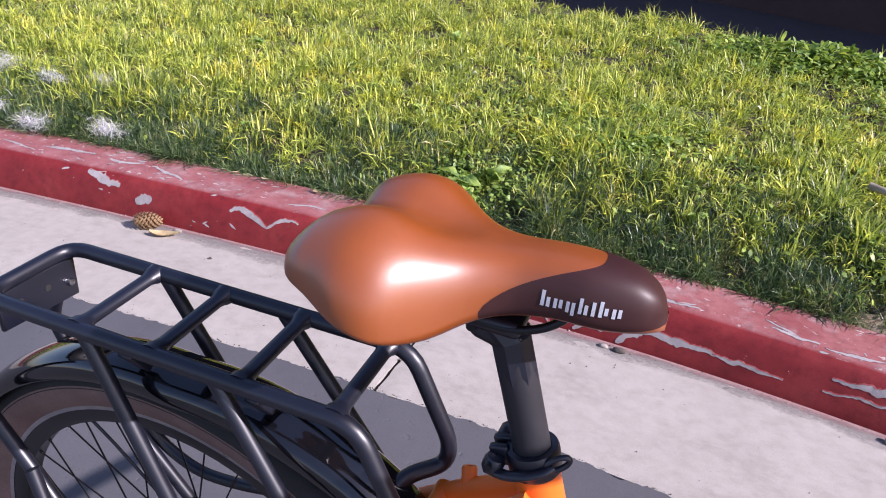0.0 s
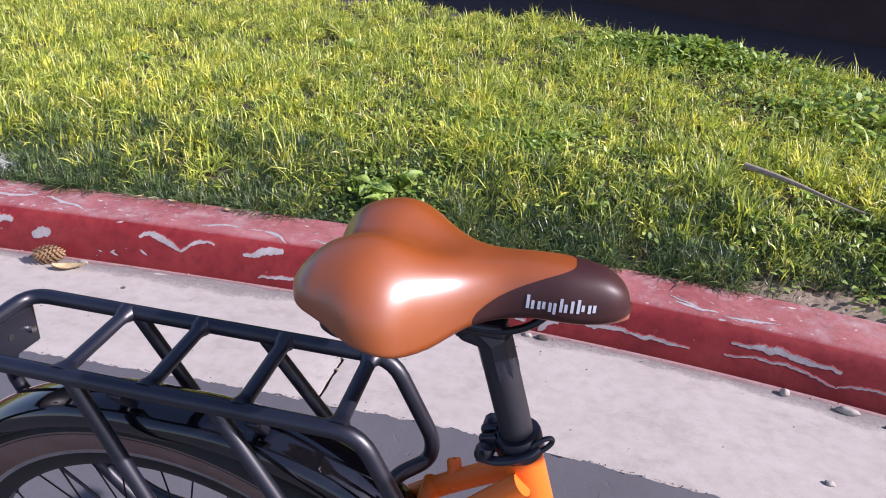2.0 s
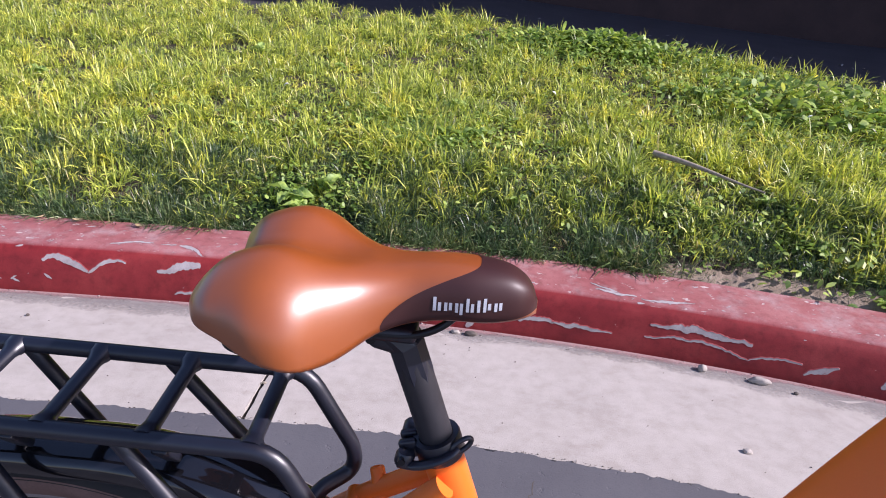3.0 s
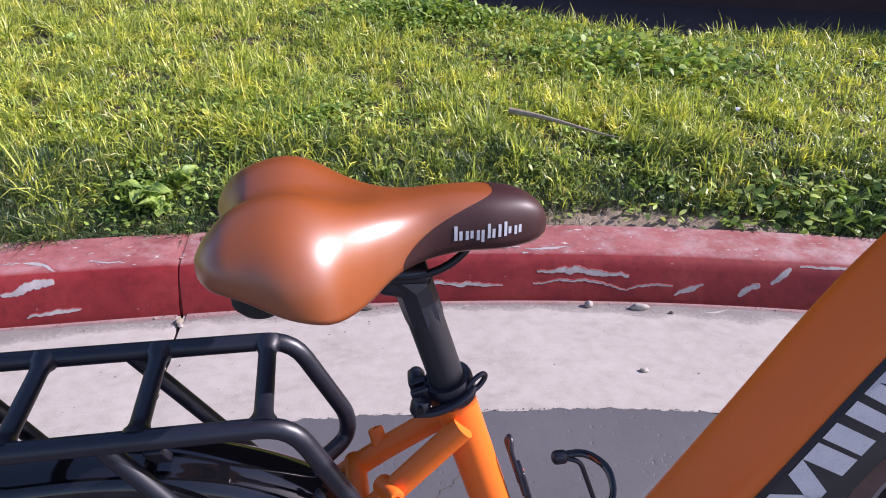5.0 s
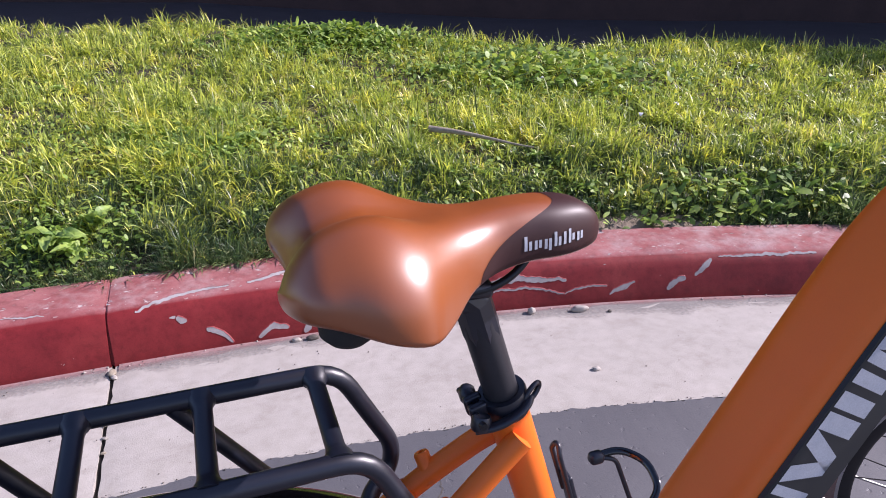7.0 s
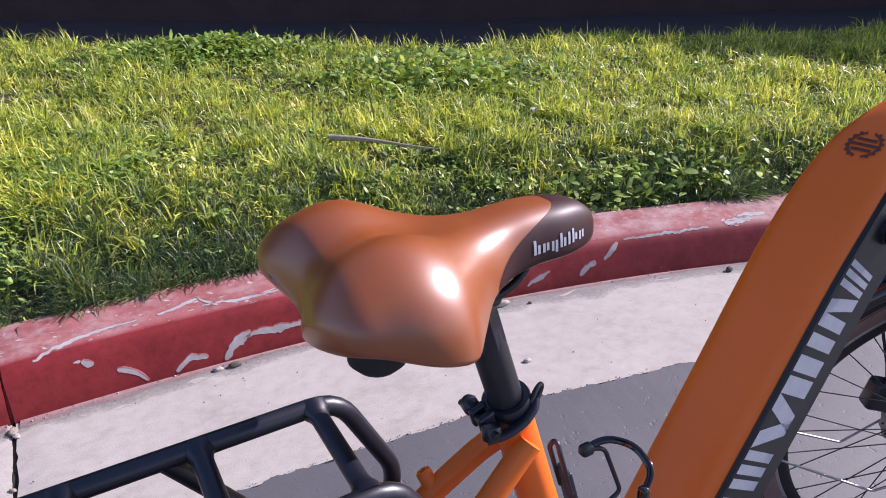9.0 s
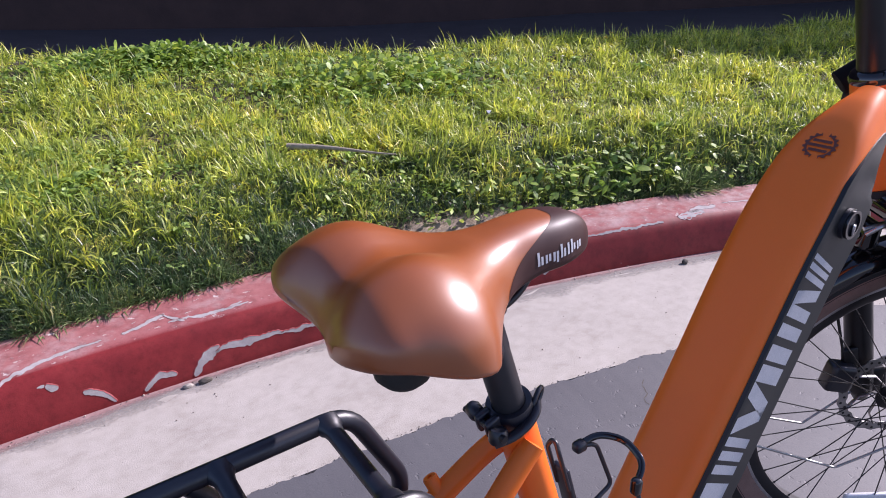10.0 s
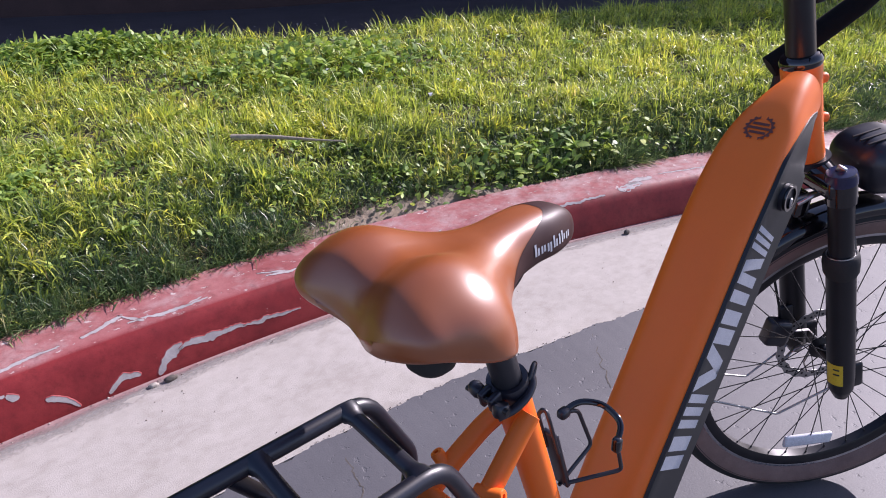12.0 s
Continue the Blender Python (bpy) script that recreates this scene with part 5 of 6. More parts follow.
def build_grass(name, tufts, per, reach, power, length, width, lean_mid, material, label, bare_at, hang=0.0, sides=False, arched=False):
    d = reach * RNG.random(tufts) ** power
    x = -3.4 - 1.0 * d + RNG.random(tufts) * (7.2 + 2.6 * d)
    if sides:
        x = np.where(RNG.random(tufts) < 0.5, -3.4 - d - (4.4 - d).clip(0) * RNG.random(tufts), 3.8 + 1.6 * d + 4.0 * RNG.random(tufts)).clip(-7.9, 7.9)
    y, z, e = lawn_v(x, d)
    bare = patchy(x, y, 2.3, 3.0) + 0.6 * patchy(x, y, 7.0, 9.0)
    keep = (y < e + 0.12 + 0.9 * np.clip((x - 2.2) / 1.5, 0, 1)) & (bare > bare_at) & ~((x > 0.85) & (x < 1.35) & (d < 0.10) & (RNG.random(tufts) < 0.8)) & ~((x > 0.68) & (x < 1.62) & (d < 0.125) & (RNG.random(tufts) < 0.97))
    if reach > 1:
        keep &= RNG.random(tufts) < np.clip((d - 0.02 - 0.12 * patchy(x, y, 2.6, 15.0)) / 0.42, 0.05, 1.0)
    x, d = x[keep], d[keep]
    n = len(x)
    tall = np.clip(0.75 + 0.7 * patchy(x, d, 1.9, 21.0) + 0.8 * patchy(x, d, 7.5, 33.0) + 0.5 * (RNG.random(n) - 0.3), 0.3, 1.7)
    if reach > 1:
        tall *= np.clip(0.5 + d / 0.45, 0.5, 1.0)
    tall *= np.where(np.hypot((x - 0.90) * 0.4, d - 0.52 + 0.6 * (x - 0.9)) < 0.13, 0.55, 1.0)
    tall *= 1 - 0.4 * np.exp(-(((x - 1.65) / 0.6) ** 2 + ((d - 1.5) / 0.36) ** 2))
    az = RNG.random(n) * 2 * np.pi
    idx = np.repeat(np.arange(n), per)
    m = len(idx)
    spread = 0.017 + 0.012 * RNG.random(m)
    bx = x[idx] + RNG.normal(0, 1, m) * spread
    bd = np.maximum(d[idx] + RNG.normal(0, 1, m) * spread, 0.004)
    by, bz, _ = lawn_v(bx, bd)
    le = length * (0.45 + 0.75 * RNG.random(m)) * tall[idx]
    le[RNG.random(m) < 0.03] *= 1.5
    w = width * (0.6 + 0.7 * RNG.random(m))
    away = np.arctan2(bd - d[idx], bx - x[idx])
    a = np.where(RNG.random(m) < 0.6, away, az[idx]) + RNG.normal(0, 0.5, m)
    lean = np.clip(np.abs(RNG.normal(lean_mid, 0.42, m)), 0.05, 1.35)
    dx, dy = np.cos(a), np.sin(a)
    dy = np.where(bd < 0.06, dy - hang, dy)
    zero = np.zeros(m)
    dv, side, up = np.stack([dx, dy, zero], 1), np.stack([-dy, dx, zero], 1), np.array([[0.0, 0.0, 1.0]])
    twist = RNG.normal(0, 0.5, m)[:, None]
    side = side * np.cos(twist) + up * np.sin(twist)
    base = np.stack([bx, by, bz - 0.006], 1)
    w = w[:, None]

    def onward(p, share, bend):
        return p + (le * share)[:, None] * (np.sin(lean * bend)[:, None] * dv + np.cos(lean * bend)[:, None] * up)

    if arched:
        low = onward(base, 0.36, 0.55)
        high = onward(low, 0.36, 1.15)
        tip = onward(high, 0.36, 1.75)
        co = np.stack([base - side * w * 0.7, base + side * w * 0.7, low + side * w, low - side * w, high + side * w * 0.8, high - side * w * 0.8, tip], 1)
        return blades(name, co, [(0, 1, 2, 3), (3, 2, 4, 5), (5, 4, 6)], material, label, "grass")
    mid = onward(base, 0.55, 0.75)
    tip = onward(mid, 0.5, 1.35)
    co = np.stack([base - side * w * 0.7, base + side * w * 0.7, mid + side * w, mid - side * w, tip], 1)
    return blades(name, co, [(0, 1, 2, 3), (3, 2, 4)], material, label, "grass")


build_grass("grass", 13500, 21, 3.7, 1.2, 0.092, 0.0032, 0.80, M_GRASS, "rough sunlit yellow-green lawn grass on the bank", -0.88, arched=True)
build_grass("thatch", 2600, 9, 0.95, 1.5, 0.050, 0.0016, 1.15, M_STRAW, "dry straw-coloured thatch among the kerb grass", -0.2)
build_grass("side_grass", 5200, 16, 5.0, 0.9, 0.100, 0.0045, 0.78, M_GRASS, "rough lawn grass farther along the bank", -0.9, 0.0, True)
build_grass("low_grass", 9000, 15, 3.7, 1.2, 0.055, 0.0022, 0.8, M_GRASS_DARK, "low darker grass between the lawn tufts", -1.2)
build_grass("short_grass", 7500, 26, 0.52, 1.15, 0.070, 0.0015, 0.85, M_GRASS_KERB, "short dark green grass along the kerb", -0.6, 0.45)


def build_small_leaves():
    """Low broad leaves in drifts between the grass."""
    xs, ds, zs = [], [], []
    for n, x, d, sx, sd in ((1500, 1.65, 1.5, 0.5, 0.30), (420, 1.85, 0.14, 0.42, 0.12), (1500, 0.7, 2.3, 0.55, 0.14), (1300, -0.3, 0.8, 0.28, 0.2), (700, -0.68, 0.2, 0.14, 0.09), (900, -0.2, 0.6, 0.2, 0.12), (900, 0.6, 2.2, 0.35, 0.2), (450, 0.9, 0.35, 0.4, 0.22), (1500, 0.0, 1.3, 1.9, 0.9)):
        xs.append(RNG.normal(x, sx, n))
        ds.append(np.abs(RNG.normal(d, sd, n)) + 0.01)
    x, d = np.concatenate(xs), np.concatenate(ds)
    y, z, e = lawn_v(x, d)
    ok = y < e
    x, y, z = x[ok], y[ok], z[ok]
    m = len(x)
    a, tilt = RNG.random(m) * 2 * np.pi, RNG.normal(0.35, 0.4, m)
    high = np.exp(-(((x - 1.65) / 0.7) ** 2 + ((d[ok] - 1.5) / 0.42) ** 2)) + np.exp(-(((x - 0.7) / 0.7) ** 2 + ((d[ok] - 2.3) / 0.2) ** 2)) + 0.8 * np.exp(-(((x - 1.85) / 0.6) ** 2 + ((d[ok] - 0.12) / 0.16) ** 2))
    le, w = (0.016 + 0.020 * RNG.random(m)) * (1 + 1.6 * high), (0.0045 + 0.005 * RNG.random(m)) * (1 + 1.3 * high)
    dv = np.stack([np.cos(a) * np.cos(tilt), np.sin(a) * np.cos(tilt), np.sin(tilt)], 1)
    side = np.stack([-np.sin(a), np.cos(a), RNG.normal(0, 0.35, m)], 1)
    up = np.array([[0, 0, 1.0]])
    base = np.stack([x, y, z + 0.012 + (0.042 + 0.06 * high) * RNG.random(m)], 1)
    le, w = le[:, None], w[:, None]
    p1, p2, tip = base + dv * le * 0.4, base + dv * le * 0.75 - up * le * 0.05, base + dv * le - up * le * 0.18
    co = np.stack([base, p1 + side * w, p1 - side * w, p2 + side * w * 0.8, p2 - side * w * 0.8, tip], 1)
    return blades("clover", co, [(0, 1, 2), (2, 1, 3, 4), (4, 3, 5)], M_CLOVER, "low broad-leaved weeds in drifts among the grass", "clover")


build_small_leaves()


def leaf_mesh(name, length, width, curl, wave, seed):
    """A pointed oval leaf with a keel and a wavy edge, growing along +x."""
    bm = bmesh.new()
    rows = []
    for i in range(8):
        t = i / 7
        w = width * (math.sin(math.pi * min(1, t * 0.93 + 0.05)) ** 0.8) * (0.45 + 0.75 * t) + 0.0012
        x, z = length * t, curl * (0.55 * t - t * t) * length
        rows.append([bm.verts.new((x, w * v, z + 0.25 * abs(v) * w + wave * w * math.sin(9 * t + 3 * v + seed))) for v in (-1, -0.5, 0, 0.5, 1)])
    skin(bm, rows, caps=False, closed=False)
    me = bpy.data.meshes.new(name)
    bm.to_mesh(me)
    bm.free()
    for poly in me.polygons:
        poly.use_smooth = True
    me.materials.append(M_WEED)
    return me


LEAVES = [leaf_mesh("leaf", 0.070, 0.021, 0.9, 0.35, 0.0), leaf_mesh("leaf", 0.055, 0.020, 1.3, 0.45, 1.7), leaf_mesh("leaf", 0.042, 0.017, 0.7, 0.4, 3.1), leaf_mesh("leaf", 0.085, 0.025, 1.1, 0.5, 4.4)]


def build_weed(count, up, seed):
    r = random.Random(seed)
    weed = thing("weed", "broad-leaved green weed among the lawn grass", "weed", group="weeds in the lawn")
    for k in range(count):
        leaf = new("leaf", LEAVES[r.randrange(4)])
        leaf.parent = weed
        s = r.uniform(0.7, 1.2)
        leaf.matrix_basis = Matrix.Translation((0, 0, r.uniform(0.0, 0.03))) @ Matrix.Rotation(2.4 * k + r.uniform(-0.4, 0.4), 4, "Z") @ Matrix.Rotation(-radians(r.uniform(up - 20, up + 25)), 4, "Y") @ Matrix.Rotation(r.uniform(-0.5, 0.5), 4, "X") @ Matrix.Scale(s, 4)
    return weed


def scatter_weeds():
    r = random.Random(11)
    kinds = [build_weed(12, 38, 1), build_weed(16, 55, 2), build_weed(10, 30, 3)]
    spots = [(-0.72, 0.18, 1.1), (-0.60, 0.24, 0.9), (-0.66, 0.12, 0.8), (-1.367, 1.80, 1.0), (-0.46, 0.93, 0.7), (-0.17, 0.72, 0.8), (-1.29, 0.5, 0.6), (-1.79, 0.29, 0.6), (-0.30, 0.58, 0.8), (-0.13, 0.6, 0.7), (2.35, 0.42, 0.8), (-0.38, 0.70, 0.7), (-0.24, 0.66, 0.6), (-0.08, 0.68, 0.7)]
    for n, x, d, sx, sd in ((14, 1.65, 1.5, 0.45, 0.28), (9, 1.9, 0.14, 0.42, 0.08), (9, 0.75, 2.3, 0.5, 0.1), (6, -0.3, 0.8, 0.25, 0.2), (5, 0.6, 2.2, 0.35, 0.2), (6, 0.9, 0.4, 0.4, 0.2), (8, -1.0, 1.6, 0.9, 0.6)):
        for _ in range(n):
            spots.append((r.gauss(x, sx), max(0.015, r.gauss(d, sd)), r.uniform(0.38, 0.72)))
    for i, (x, d, s) in enumerate(spots):
        y, z, e = lawn_v(np.array([x]), np.array([d]))
        if y[0] > e[0] + 0.05:
            continue
        m = Matrix.Translation((x, float(y[0]), float(z[0]) + 0.012)) @ Matrix.Rotation(r.uniform(0, 6.28), 4, "Z") @ Matrix.Scale(s, 4)
        if i < 3:
            kinds[i].matrix_basis = m
        else:
            copy_thing(kinds[r.randrange(3)], m)


scatter_weeds()


# ---- small things on the ground ----
def build_bare_edge():
    """A strip of bare sandy soil between the kerb and the grass."""
    bm = bmesh.new()
    rows = []
    for i in range(161):
        x = 0.58 + 1.2 * i / 160
        reach = (0.135 + 0.03 * noise.noise((x * 9, 2, 0)) + 0.015 * noise.noise((x * 40, 6, 0))) * math.sin(math.pi * i / 160) ** 0.4 + 0.004
        row = []
        for k in range(13):
            q = lawn_point(x, -0.012 + reach * k / 12)
            row.append(bm.verts.new(q + Vector((0, 0, 0.011 * math.sin(math.pi * min(1, 0.12 + k / 12)) + 0.005 * noise.noise((q.x * 45, q.y * 45, 1)) + 0.003 * noise.noise((q.x * 120, q.y * 120, 5))))))
        rows.append(row)
    skin(bm, rows, caps=False, closed=False)
    return tagged(part("bare_soil", bm, M_SAND), "strip of bare sandy soil along the kerb", "soil", kind="structure")


build_bare_edge()


def pebble(name, x, y, z, size, seed, material, label, stretch=(1, 1, 0.7), turn=0.0):
    bm = bmesh.new()
    bmesh.ops.create_icosphere(bm, subdivisions=3, radius=1.0)
    for v in bm.verts:
        v.co *= 1 + 0.28 * noise.noise(v.co * 1.3 + Vector((seed, 0, 0))) + 0.1 * noise.noise(v.co * 4 + Vector((0, seed, 0)))
    bm.transform(Matrix.Translation((x, y, z + size * stretch[2] * 0.72)) @ Matrix.Rotation(turn, 4, "Z") @ Matrix.Diagonal((size * stretch[0], size * stretch[1], size * stretch[2], 1)))
    return tagged(part(name, bm, material), label, "stone", "pebbles in the gutter")


pebble("pebble", 0.763, 1.365, 0.0, 0.014, 1, M_STONE, "small pale round pebble at the foot of the kerb", (1, 0.9, 0.9))
pebble("pebble", 0.926, 1.322, 0.0, 0.016, 2, M_STONE, "long pale piece of stone at the foot of the kerb", (1.9, 0.8, 0.8), -0.15)
pebble("pebble", 0.778, 0.982, 0.0, 0.010, 3, M_STONE, "small white pebble on the gutter", (1.2, 0.9, 0.6))
pebble("pebble", 1.81, 1.065, 0.0, 0.013, 4, M_DARKSTONE, "small dark stone on the gutter", (1, 0.9, 0.8))
pebble("pebble", 2.03, 0.93, 0.0, 0.009, 5, M_DARKSTONE, "tiny dark stone on the gutter")
pebble("pebble", 0.03, 1.455, 0.0, 0.014, 6, M_DARKSTONE, "dark crumb of paint at the foot of the kerb", (1.5, 0.8, 0.6))
pebble("pebble", -0.02, 1.46, 0.0, 0.011, 7, M_STONE, "pale crumb of concrete at the foot of the kerb", (1.3, 0.9, 0.6))
pebble("pebble", -1.66, 1.445, 0.0, 0.013, 8, M_STONE, "pale chip beside the dry leaf", (1.5, 0.7, 0.5))
pebble("pebble", -1.41, 1.322, 0.0, 0.006, 9, M_DARKSTONE, "tiny dark crumb on the gutter")
pebble("pebble", 1.02, 1.28, 0.0, 0.007, 10, M_DARKSTONE, "tiny dark crumb on the gutter")


def build_grit():
    """Loose crumbs on the gutter and along the ragged asphalt edge."""
    n = 2600
    x = -3.2 + 6.4 * RNG.random(n)
    pick = RNG.random(n)
    off = np.where(pick < 0.20, -0.004 - 0.09 * RNG.random(n) ** 3, np.where(pick < 0.80, -0.583 - 0.016 * RNG.random(n) ** 1.5, -0.02 - 0.9 * RNG.random(n)))
    s = 0.0007 + 0.0022 * RNG.random(n) ** 3
    pts = np.array([kerb_at(float(a), float(b), 0.0) for a, b in zip(x, off)])
    deep = np.clip(-0.590 - off, 0, None)
    pts[:, 2] = np.where(off < -0.590, -0.004 - FALL * deep, 0.0) + s * 0.6
    shape = np.array([[1, 0, 0], [-0.5, 0.87, 0], [-0.5, -0.87, 0], [0, 0, 0.9], [0, 0, -0.9]])
    jit = 1 + 0.5 * (RNG.random((n, 5, 1)) - 0.5)
    co = pts[:, None, :] + shape[None] * jit * s[:, None, None]
    return blades("grit", co, [(0, 1, 3), (1, 2, 3), (2, 0, 3), (1, 0, 4), (2, 1, 4), (0, 2, 4)], M_DARKSTONE, "dark grit scattered on the gutter and asphalt edge", "grit")


def build_foot_crumbs():
    """Pale crumbs of paint and concrete swept up against the foot of the kerb."""
    n = 240
    x = -3.2 + 6.4 * RNG.random(n)
    off = -0.003 - 0.045 * RNG.random(n) ** 2.5
    s = 0.0008 + 0.0040 * RNG.random(n) ** 4
    pts = np.array([kerb_at(float(a), float(b), 0.0) for a, b in zip(x, off)])
    pts[:, 2] = s * 0.6
    shape = np.array([[1, 0, 0], [-0.5, 0.87, 0], [-0.5, -0.87, 0], [0, 0, 0.8], [0, 0, -0.8]])
    jit = 1 + 0.7 * (RNG.random((n, 5, 1)) - 0.5)
    co = pts[:, None, :] + shape[None] * jit * s[:, None, None]
    return blades("crumbs", co, [(0, 1, 3), (1, 2, 3), (2, 0, 3), (1, 0, 4), (2, 1, 4), (0, 2, 4)], M_STONE, "pale crumbs swept against the foot of the kerb", "grit")


def build_film(name, material, spread, lift, seed, label):
    """Dirt or stray paint on the gutter along the foot of the kerb, thinning out away from it."""
    bm = bmesh.new()
    fade = bm.verts.layers.float.new("fade")
    rows = []
    for i in range(601):
        x = -3.4 + 5.9 * i / 600
        reach = spread * (0.75 + 0.5 * noise.noise((x * 1.3, seed, 0)) + 0.35 * noise.noise((x * 9, seed, 5)))
        row = [bm.verts.new(kerb_at(x, 0.0005 - max(0.004, reach) * t, lift)) for t in (0, 0.33, 0.66, 1)]
        for v, f in zip(row, (1.0, 0.6, 0.27, -0.4)):
            v[fade] = f
        rows.append(None if abs(x - JOINT) < 0.009 else row)
    for a, b in zip(rows, rows[1:]):
        if a and b:
            skin(bm, [a, b], caps=False, closed=False)
    return part(name, bm, material, gutter, label)


build_grit()
build_foot_crumbs()
build_film("dirt_film", M_FOOT_DIRT, 0.15, 0.0005, 31, "grey dirt washed along the foot of the kerb")
build_film("paint_overspray", M_OVERSPRAY, 0.055, 0.0008, 23, "faded pink paint strayed onto the gutter")


def build_cone():
    """A small open pine cone lying on its side."""
    cone = thing("pine_cone", "small brown pine cone lying against the kerb", "pine cone", pose(-1.775, 1.41, 0.031, 0, 97, 48) @ Matrix.Scale(1.2, 4))
    part("core", lathe([(0.004, -0.04), (0.014, -0.03), (0.019, -0.005), (0.013, 0.025), (0.003, 0.042)], (0, 0, 0), (0, 0, 1), 16), M_CONE, cone)
    me = None
    for k in range(96):
        t = k / 95
        z = -0.036 + 0.076 * t
        r = 0.014 * math.sin(math.pi * (0.18 + 0.72 * t)) + 0.002
        a = 2.39996 * k
        if me is None:
            bm = bmesh.new()
            v = [bm.verts.new(c) for c in ((0, -0.003, 0), (0, 0.003, 0), (0.011, 0.005, 0.003), (0.015, 0, 0.006), (0.011, -0.005, 0.003), (0.010, 0, -0.001))]
            for f in ((0, 1, 2, 4), (4, 2, 3), (0, 5, 1), (1, 5, 2), (2, 5, 3), (3, 5, 4), (4, 5, 0)):
                bm.faces.new([v[i] for i in f])
            sc = part("scale", bm, M_CONE, cone, "", False)
            me = sc.data
        else:
            sc = new("scale", me)
            sc.parent = cone
        sc.matrix_basis = Matrix.Translation((0, 0, z)) @ Matrix.Rotation(a, 4, "Z") @ Matrix.Translation((r, 0, 0)) @ Matrix.Rotation(radians(-55 + 75 * (1 - t)), 4, "Y") @ Matrix.Scale(0.7 + 0.5 * math.sin(math.pi * t), 4)


build_cone()


def dry_leaf(x, y, z, length, turn, label):
    bm = bmesh.new()
    rows = []
    for i in range(10):
        t = i / 9
        w = 0.22 * length * math.sin(math.pi * min(1, 0.06 + 0.94 * t)) ** 0.9
        rows.append([bm.verts.new((length * (t - 0.5), w * v, 0.004 + 0.10 * length * v * v + 0.10 * length * (2 * t - 1) ** 2)) for v in (-1, -0.5, 0, 0.5, 1)])
    skin(bm, rows, caps=False, closed=False)
    bm.transform(Matrix.Translation((x, y, z)) @ Matrix.Rotation(turn, 4, "Z"))
    return tagged(part("dry_leaf", bm, M_DRYLEAF), label, "leaf", "dry leaves")


dry_leaf(-1.672, 1.385, 0.0, 0.105, 0.5, "curled dry yellow leaf in the gutter")
for x, q, ln, tn in ((-1.46, 0.345, 0.035, 0.2), (-1.60, 0.35, 0.03, 1.1), (-1.22, 0.33, 0.04, -0.3)):
    pt = on_kerb(x, q, 0.002)
    dry_leaf(pt.x, pt.y, pt.z, ln, tn, "small dry leaf on the kerb top")

a, b = lawn_point(0.741, 0.694), lawn_point(1.108, 0.473)
a, b = a + Vector((-0.012, -0.075, 0.060)), b + Vector((-0.006, -0.060, 0.070))
bm = sweep(bmesh.new(), [a.lerp(b, t) + Vector((0, 0, 0.006 * math.sin(5 * t))) for t in [k / 10 for k in range(11)]], [0.0155 - 0.0125 * (k / 10) ** 0.75 for k in range(11)], 10)
tagged(part("stick", bm, M_WOODGREY), "weathered grey tapering stick lying on the grass", "stick")


def fluff(x, d, size, seed):
    """A tuft of white down caught in the grass."""
    r = np.random.default_rng(seed)
    o = lawn_point(x, d) + Vector((0, -0.03, 0.055))
    n = 420
    c = np.array(o) + r.normal(0, 1, (n, 3)) * np.array([size * 1.3, size * 0.7, size * 0.6])
    dv = r.normal(0, 1, (n, 3))
    dv /= np.linalg.norm(dv, axis=1)[:, None]
    sv = np.cross(dv, r.normal(0, 1, (n, 3)))
    sv /= np.linalg.norm(sv, axis=1)[:, None]
    le = size * (0.5 + 0.9 * r.random((n, 1)))
    co = np.stack([c - dv * le, c + sv * 0.0004, c + dv * le, c - sv * 0.0004], 1)
    ob = blades("down_tuft", co, [(0, 1, 2, 3)], M_FLUFF, "tuft of white feathery down caught in the grass", "down")
    ob["kind"] = ""
    return ob


for k, (x, d, sz) in enumerate(((-3.25, 0.45, 0.035), (-2.87, 0.36, 0.030), (-2.62, 0.40, 0.026), (-2.30, 0.07, 0.032), (-2.66, 0.02, 0.036), (-2.95, 0.10, 0.030))):
    fluff(x, d, sz, 40 + k)


def dandelion(x, d, seed):
    r = random.Random(seed)
    o = lawn_point(x, d)
    flower = thing("dandelion", "yellow dandelion flower at the lawn's edge", "flower", Matrix.Translation(o), "yellow flowers")
    part("stem", tube([(0, 0, 0), (0.004, 0, 0.05), (0.0, 0, 0.09)], 0.0016, 6), M_WEED, flower)
    bm = bmesh.new()
    for k in range(40):
        a, ln = 2.4 * k, 0.008 + 0.010 * (k / 40)
        up = 0.9 - 0.8 * k / 40
        dv, sv = Vector((math.cos(a), math.sin(a), up)).normalized(), Vector((-math.sin(a), math.cos(a), 0))
        p = Vector((0, 0, 0.09))
        bm.faces.new([bm.verts.new(v) for v in (p, p + dv * ln * 0.6 + sv * 0.002, p + dv * ln, p + dv * ln * 0.6 - sv * 0.002)])
    part("petals", bm, M_PETAL, flower, "yellow petals")


for k, (x, d) in enumerate(((-0.22, 2.72), (-0.15, 2.74), (-0.30, 2.70), (2.75, 2.0), (2.9, 2.05), (3.3, 2.0), (3.5, 2.2))):
    dandelion(x, d, k)

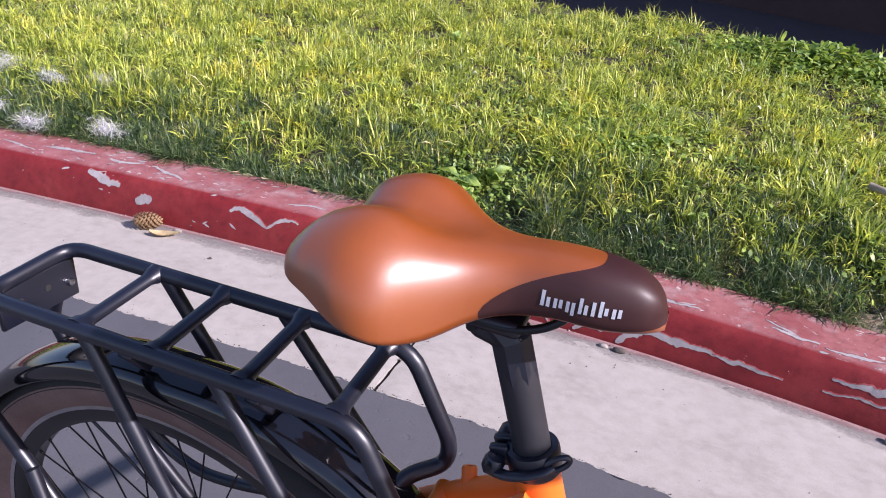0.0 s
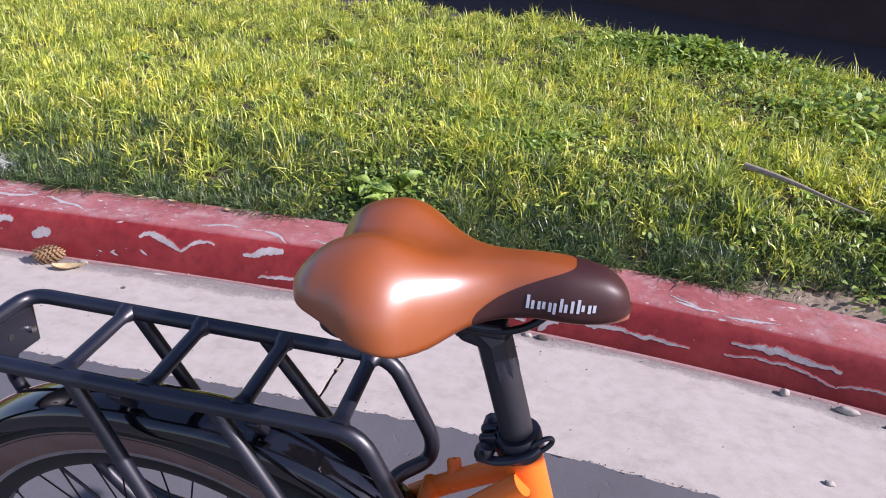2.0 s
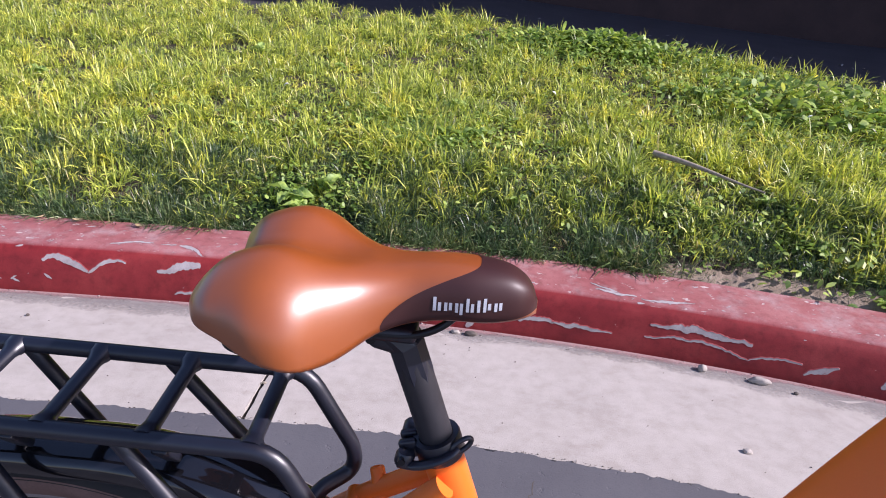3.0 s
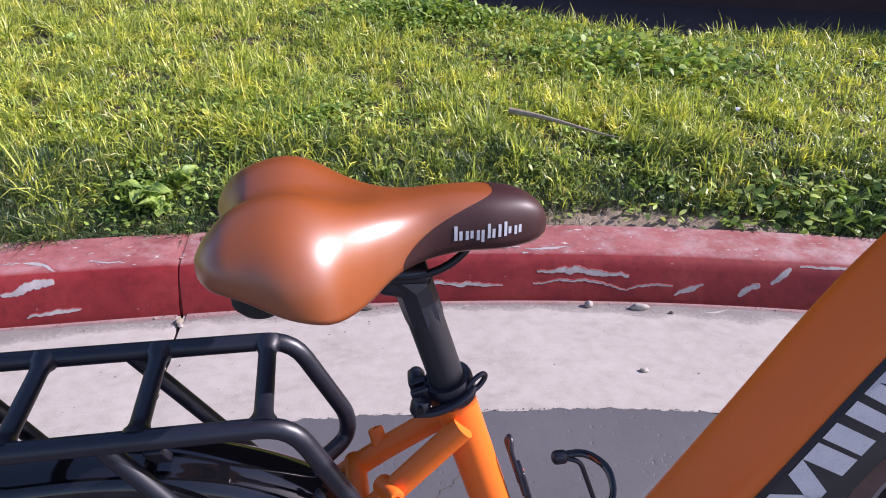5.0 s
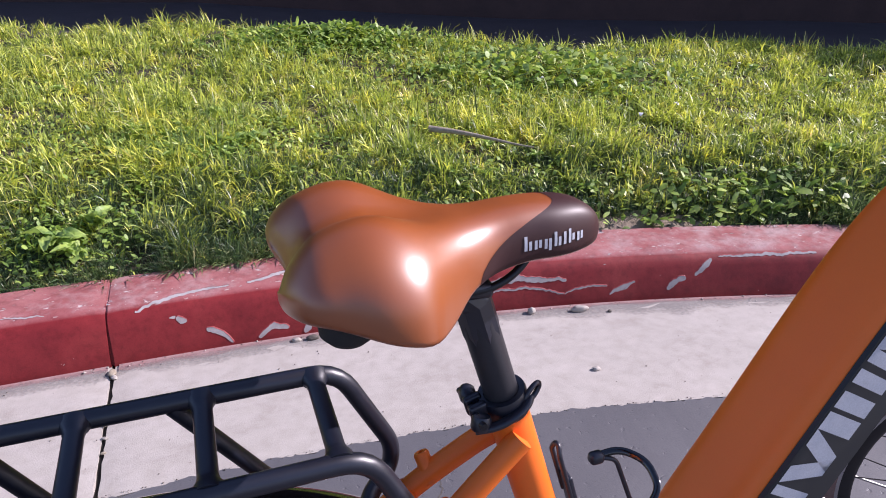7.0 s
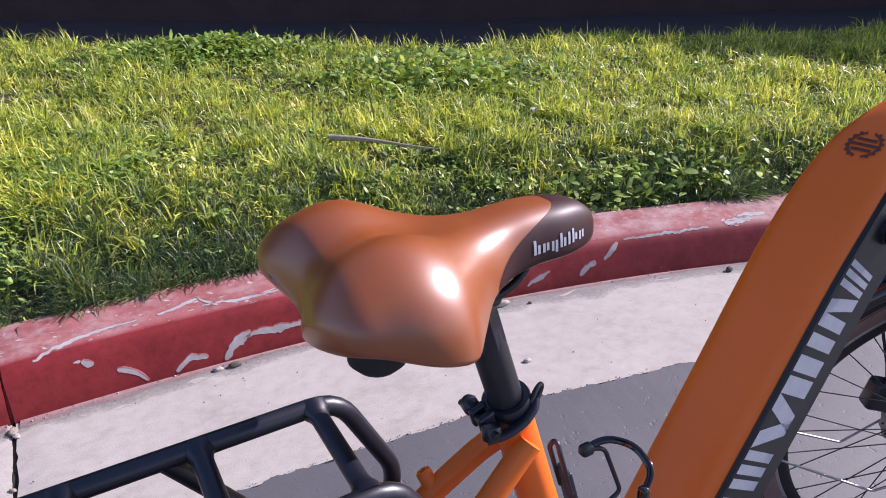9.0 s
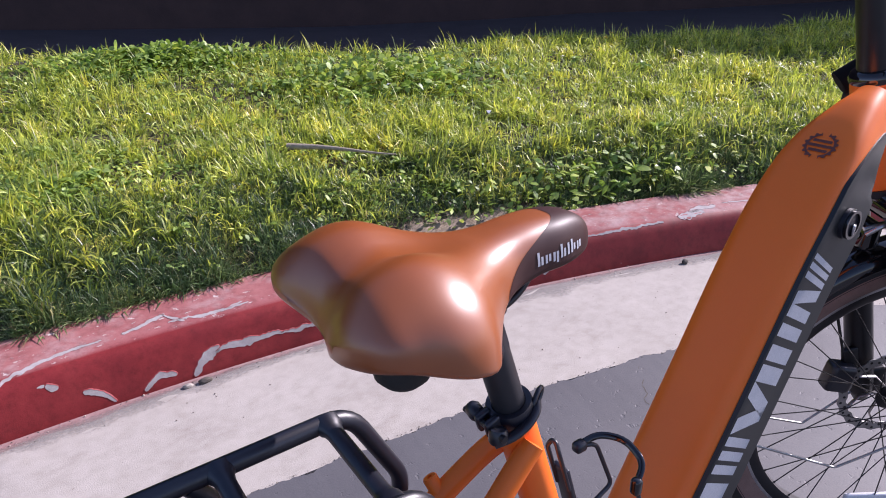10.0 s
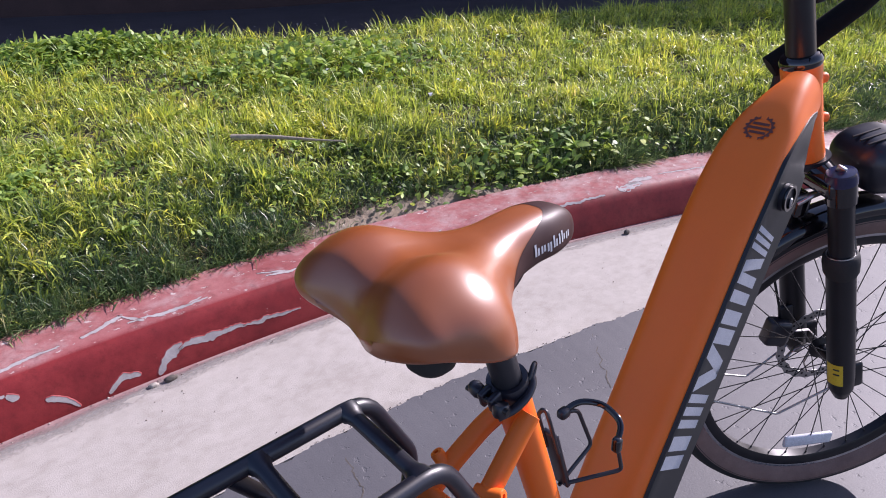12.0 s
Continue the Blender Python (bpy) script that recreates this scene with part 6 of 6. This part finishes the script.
for k, (x, d) in enumerate(((1.538, 1.272), (1.75, 0.75), (2.0, 0.9), (0.35, 1.3), (-1.0, 1.1))):
    o = lawn_point(x, d) + Vector((0, 0, 0.07))
    bm = bmesh.new()
    rows = [[bm.verts.new((0.032 * (i / 5 - 0.5), 0.012 * v * math.sin(math.pi * (0.1 + 0.8 * i / 5)), 0.012 * (1 - (2 * i / 5 - 1) ** 2))) for v in (-1, 0, 1)] for i in range(6)]
    skin(bm, rows, caps=False, closed=False)
    bm.transform(Matrix.Translation(o) @ Matrix.Rotation(0.9 * k, 4, "Z"))
    tagged(part("petal", bm, M_FLUFF), "white fallen petal on the grass", "petal", "fallen petals")

# dirt and a small sprout in the gutter joint
bm = bmesh.new()
rows = [[bm.verts.new(kerb_at(JOINT + w + 0.003 * noise.noise((o * 60, w, 0)), o, -0.011 + 0.004 * noise.noise((o * 40, w * 90, 3)))) for w in (-0.014, -0.004, 0.004, 0.014)] for o in [-0.58 + 0.02 * k for k in range(30)]]
skin(bm, rows, caps=False, closed=False)
part("joint_dirt", bm, M_JOINT_DIRT, gutter, "dark dirt packed in the joint")


def build_litter():
    """Pale crumbs and bits of leaf on the dark paving."""
    n = 420
    x = -6 + 13 * RNG.random(n)
    e = np.where(x > -0.2, 4.7 - 0.56 * (x + 0.2), 4.7 - 0.2 * (x + 0.2))
    d = 0.05 + 2.6 * RNG.random(n) ** 1.5
    z = np.array([bank_z(float(a), float(b) - kerb_y(float(a)) - 0.345) for a, b in zip(x, e)]) - 0.013
    a, ln = RNG.random(n) * 2 * np.pi, 0.006 + 0.016 * RNG.random(n) ** 2
    dv, sv = np.stack([np.cos(a), np.sin(a), 0.2 * RNG.normal(0, 1, n)], 1), np.stack([-np.sin(a), np.cos(a), 0.3 * RNG.normal(0, 1, n)], 1)
    c = np.stack([x, e + d, z + 0.004], 1)
    ln = ln[:, None]
    co = np.stack([c - dv * ln, c + sv * ln * 0.5 + [[0, 0, 0.003]], c + dv * ln, c - sv * ln * 0.5 + [[0, 0, 0.003]]], 1)
    return blades("litter", co, [(0, 1, 2, 3)], M_STONE, "pale crumbs and leaf bits on the dark paving", "litter")


build_litter()


def crack(x0, off0, x1, off1, seed):
    """A hairline crack in the asphalt, its lips dark with dirt."""
    bm = bmesh.new()
    rows = []
    for k in range(41):
        t = k / 40
        x = x0 + (x1 - x0) * t + 0.02 * noise.noise((t * 7, seed, 0)) + 0.006 * noise.noise((t * 30, seed, 4))
        off = off0 + (off1 - off0) * t + 0.014 * noise.noise((t * 8, seed, 9))
        w = 0.0016 * (1 + 0.8 * noise.noise((t * 18, seed, 2)))
        across = Vector((off1 - off0, x0 - x1)).normalized() * w
        rows.append([bm.verts.new(kerb_at(x + across.x * v, off + across.y * v, road_z(-0.590 - off) + 0.0045)) for v in (-1, 1)])
    skin(bm, rows, caps=False, closed=False)
    part("crack", bm, M_DARKSTONE, road, "dark hairline crack")


crack(0.30, -0.60, 0.26, -0.80, 1.0)
crack(0.26, -0.80, 0.12, -0.93, 2.0)
crack(-1.35, -0.60, -1.2, -0.9, 3.0)
crack(1.25, -0.59, 1.1, -0.85, 4.0)

bm = bmesh.new()
rows = [[bm.verts.new(kerb_at(JOINT + w, off + 0.009, z - 0.006)) for w in (-0.01, 0.01)] for off, z in FACE[1:-1]]
skin(bm, rows, caps=False, closed=False)
part("joint_filler", bm, M_KERB, kerb, "painted mortar deep in the joint")
for k, (x, off, sz) in enumerate(((JOINT, -0.045, 0.016), (JOINT + 0.006, -0.07, 0.011), (JOINT - 0.004, -0.30, 0.008), (JOINT + 0.003, -0.36, 0.007), (JOINT + 0.004, -0.42, 0.006))):
    pt = kerb_at(x, off, -0.004)
    pebble("crumb", pt.x, pt.y, pt.z, sz, 30 + k, M_STONE if k % 2 else M_WOODGREY, "small crumb of dirt packed in the gutter joint", (0.7, 1.2, 0.5), 0.4 * k)
